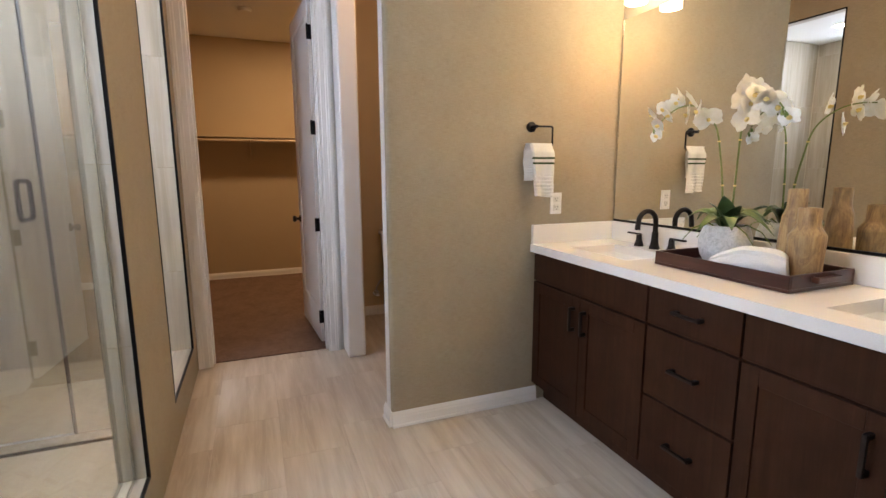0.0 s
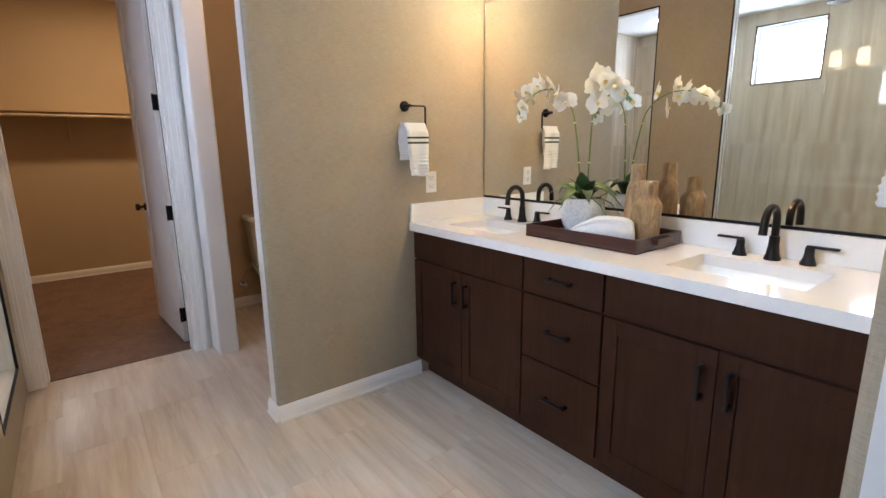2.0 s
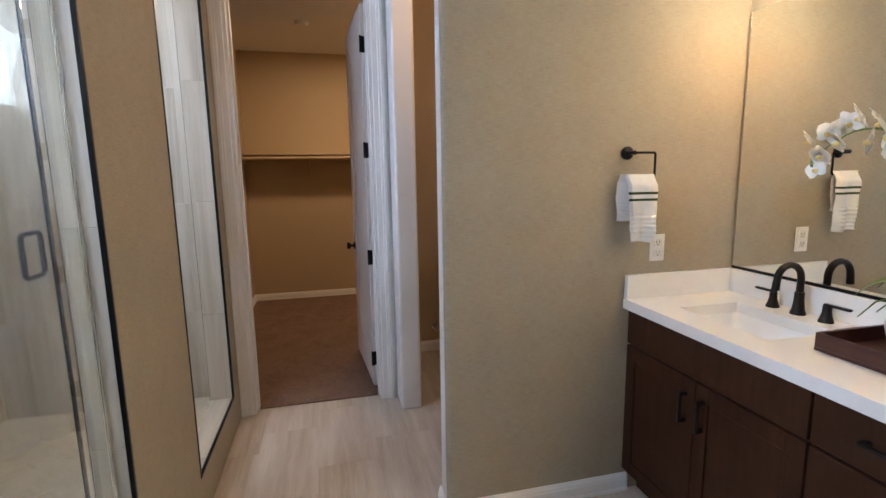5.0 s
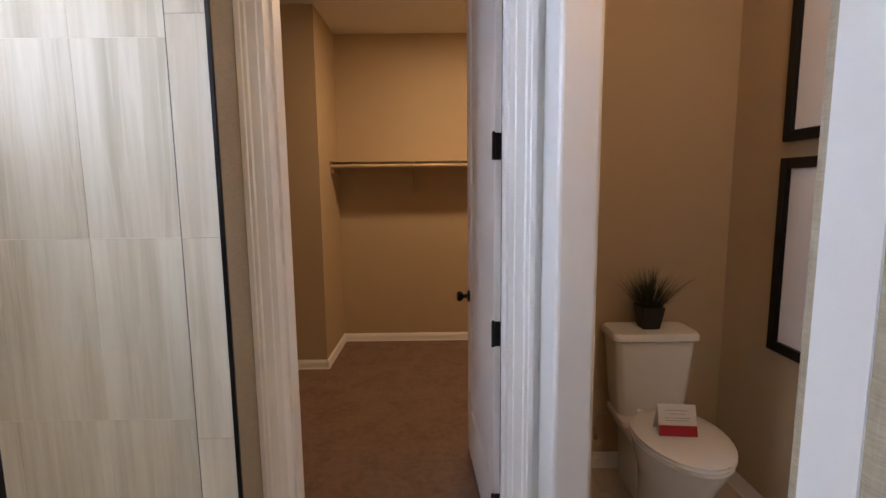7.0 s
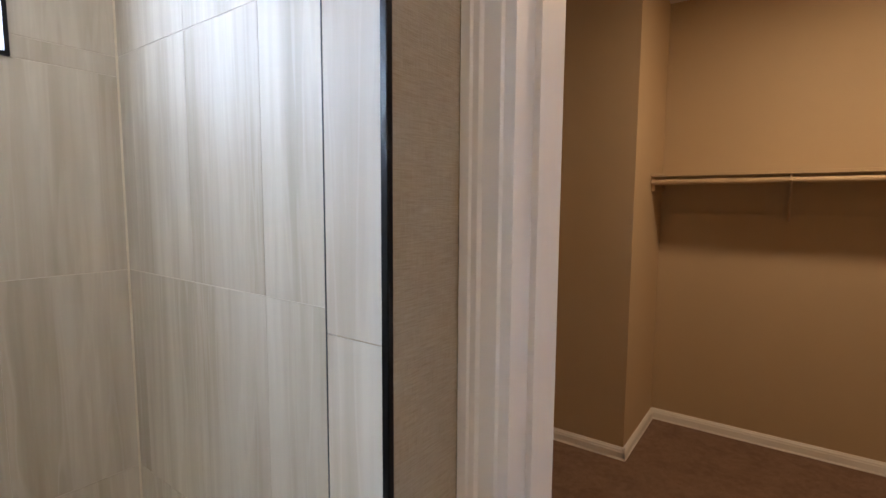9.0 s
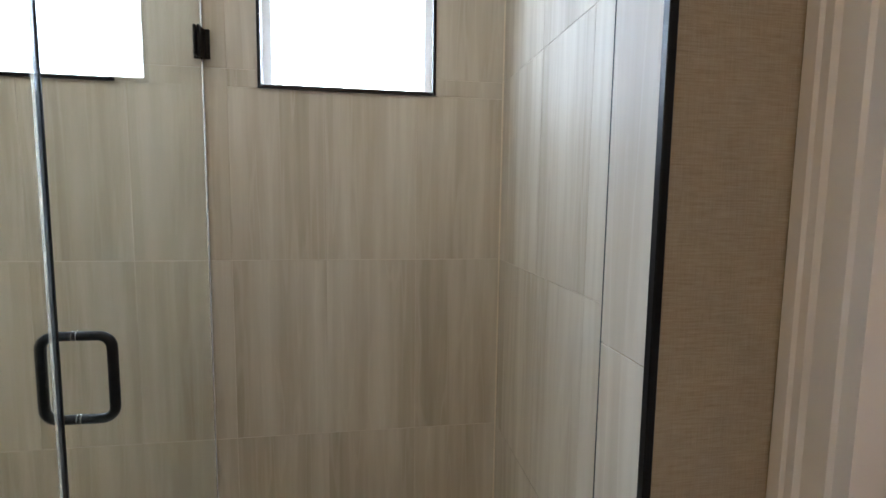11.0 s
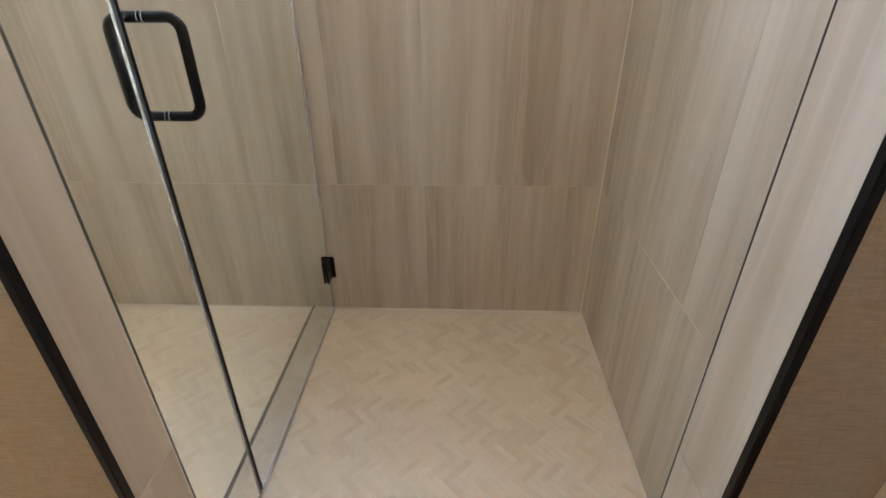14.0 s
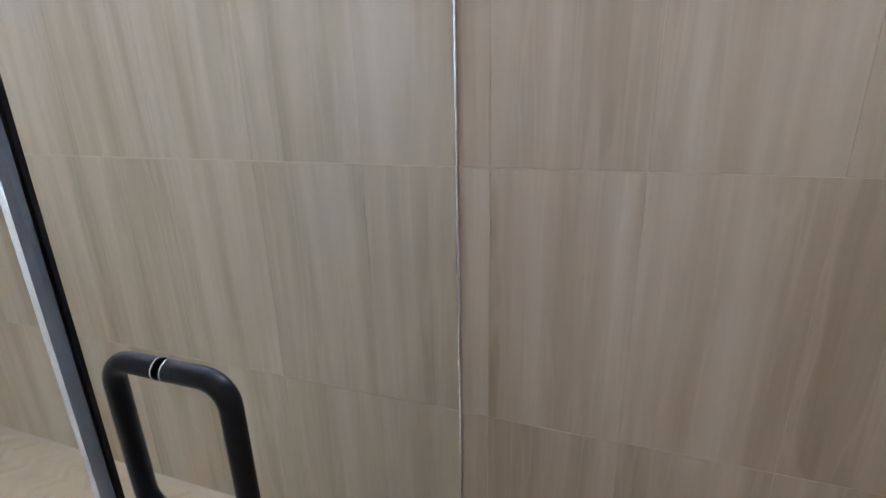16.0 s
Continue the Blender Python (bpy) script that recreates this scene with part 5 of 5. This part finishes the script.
plant = thing("potted_grass", "small artificial grass plant in a dark square pot", "plant", at=(TXC, TYB - 0.10, 0.7775))
part("pot", loft([rr(0.040, -0.040, 0.040, 0.006, 0.0), rr(0.056, -0.056, 0.056, 0.007, 0.105), rr(0.050, -0.050, 0.050, 0.006, 0.105), rr(0.048, -0.048, 0.048, 0.006, 0.095)]), DARKPOT, plant, "dark tapered square pot")
bm = bmesh.new()
rnd = random.Random(3)
for k in range(260):
    a, spread, ln = rnd.uniform(0, 2 * math.pi), rnd.uniform(0.1, 1.0), rnd.uniform(0.12, 0.215)
    bx, by = 0.040 * spread * math.cos(a), 0.040 * spread * math.sin(a)
    lean = 0.15 + 0.75 * spread + rnd.uniform(-0.1, 0.15)
    w = rnd.uniform(0.0018, 0.0032)
    a += rnd.uniform(-0.5, 0.5)
    pv = None
    for i in range(5):
        u = i / 4
        r = ln * math.sin(lean * u) / max(lean, 0.1) * (1.2 * lean)
        z = 0.09 + ln * math.cos(lean * u * 0.9) * u
        p = Vector((bx + r * math.cos(a), by + r * math.sin(a), z))
        sd_ = Vector((-math.sin(a), math.cos(a), 0)) * w * (1 - 0.85 * u)
        cur = (bm.verts.new(p - sd_), bm.verts.new(p + sd_))
        if pv:
            bm.faces.new((pv[0], pv[1], cur[1], cur[0]))
        pv = cur
tagged(part("blades", bm, GRASS_GREEN, plant, "fine dark green blades"), kind="stuff")

for z0, z1 in ((0.76, 1.555), (1.62, 2.42)):
    pic = thing("framed_picture", "black framed picture with a wide white mat", "picture", "toilet room pictures")
    y0, y1, e, xw = 0.96, 1.600, 0.042, XTS - 0.0005
    for b in ((y0, y0 + e, z0, z1), (y1 - e, y1, z0, z1), (y0 + e, y1 - e, z0, z0 + e), (y0 + e, y1 - e, z1 - e, z1)):
        part("frame_bar", boxes((xw - 0.028, xw, *b), bevel=0.002, seg=1), BLACK, pic)
    part("mat", boxes((xw - 0.010, xw - 0.003, y0 + e, y1 - e, z0 + e, z1 - e)), PAPER, pic, "white mat")
    part("print", boxes((xw - 0.0115, xw - 0.0103, y0 + e + 0.14, y1 - e - 0.14, z0 + e + 0.17, z1 - e - 0.17)), PICTURE, pic, "pale print")
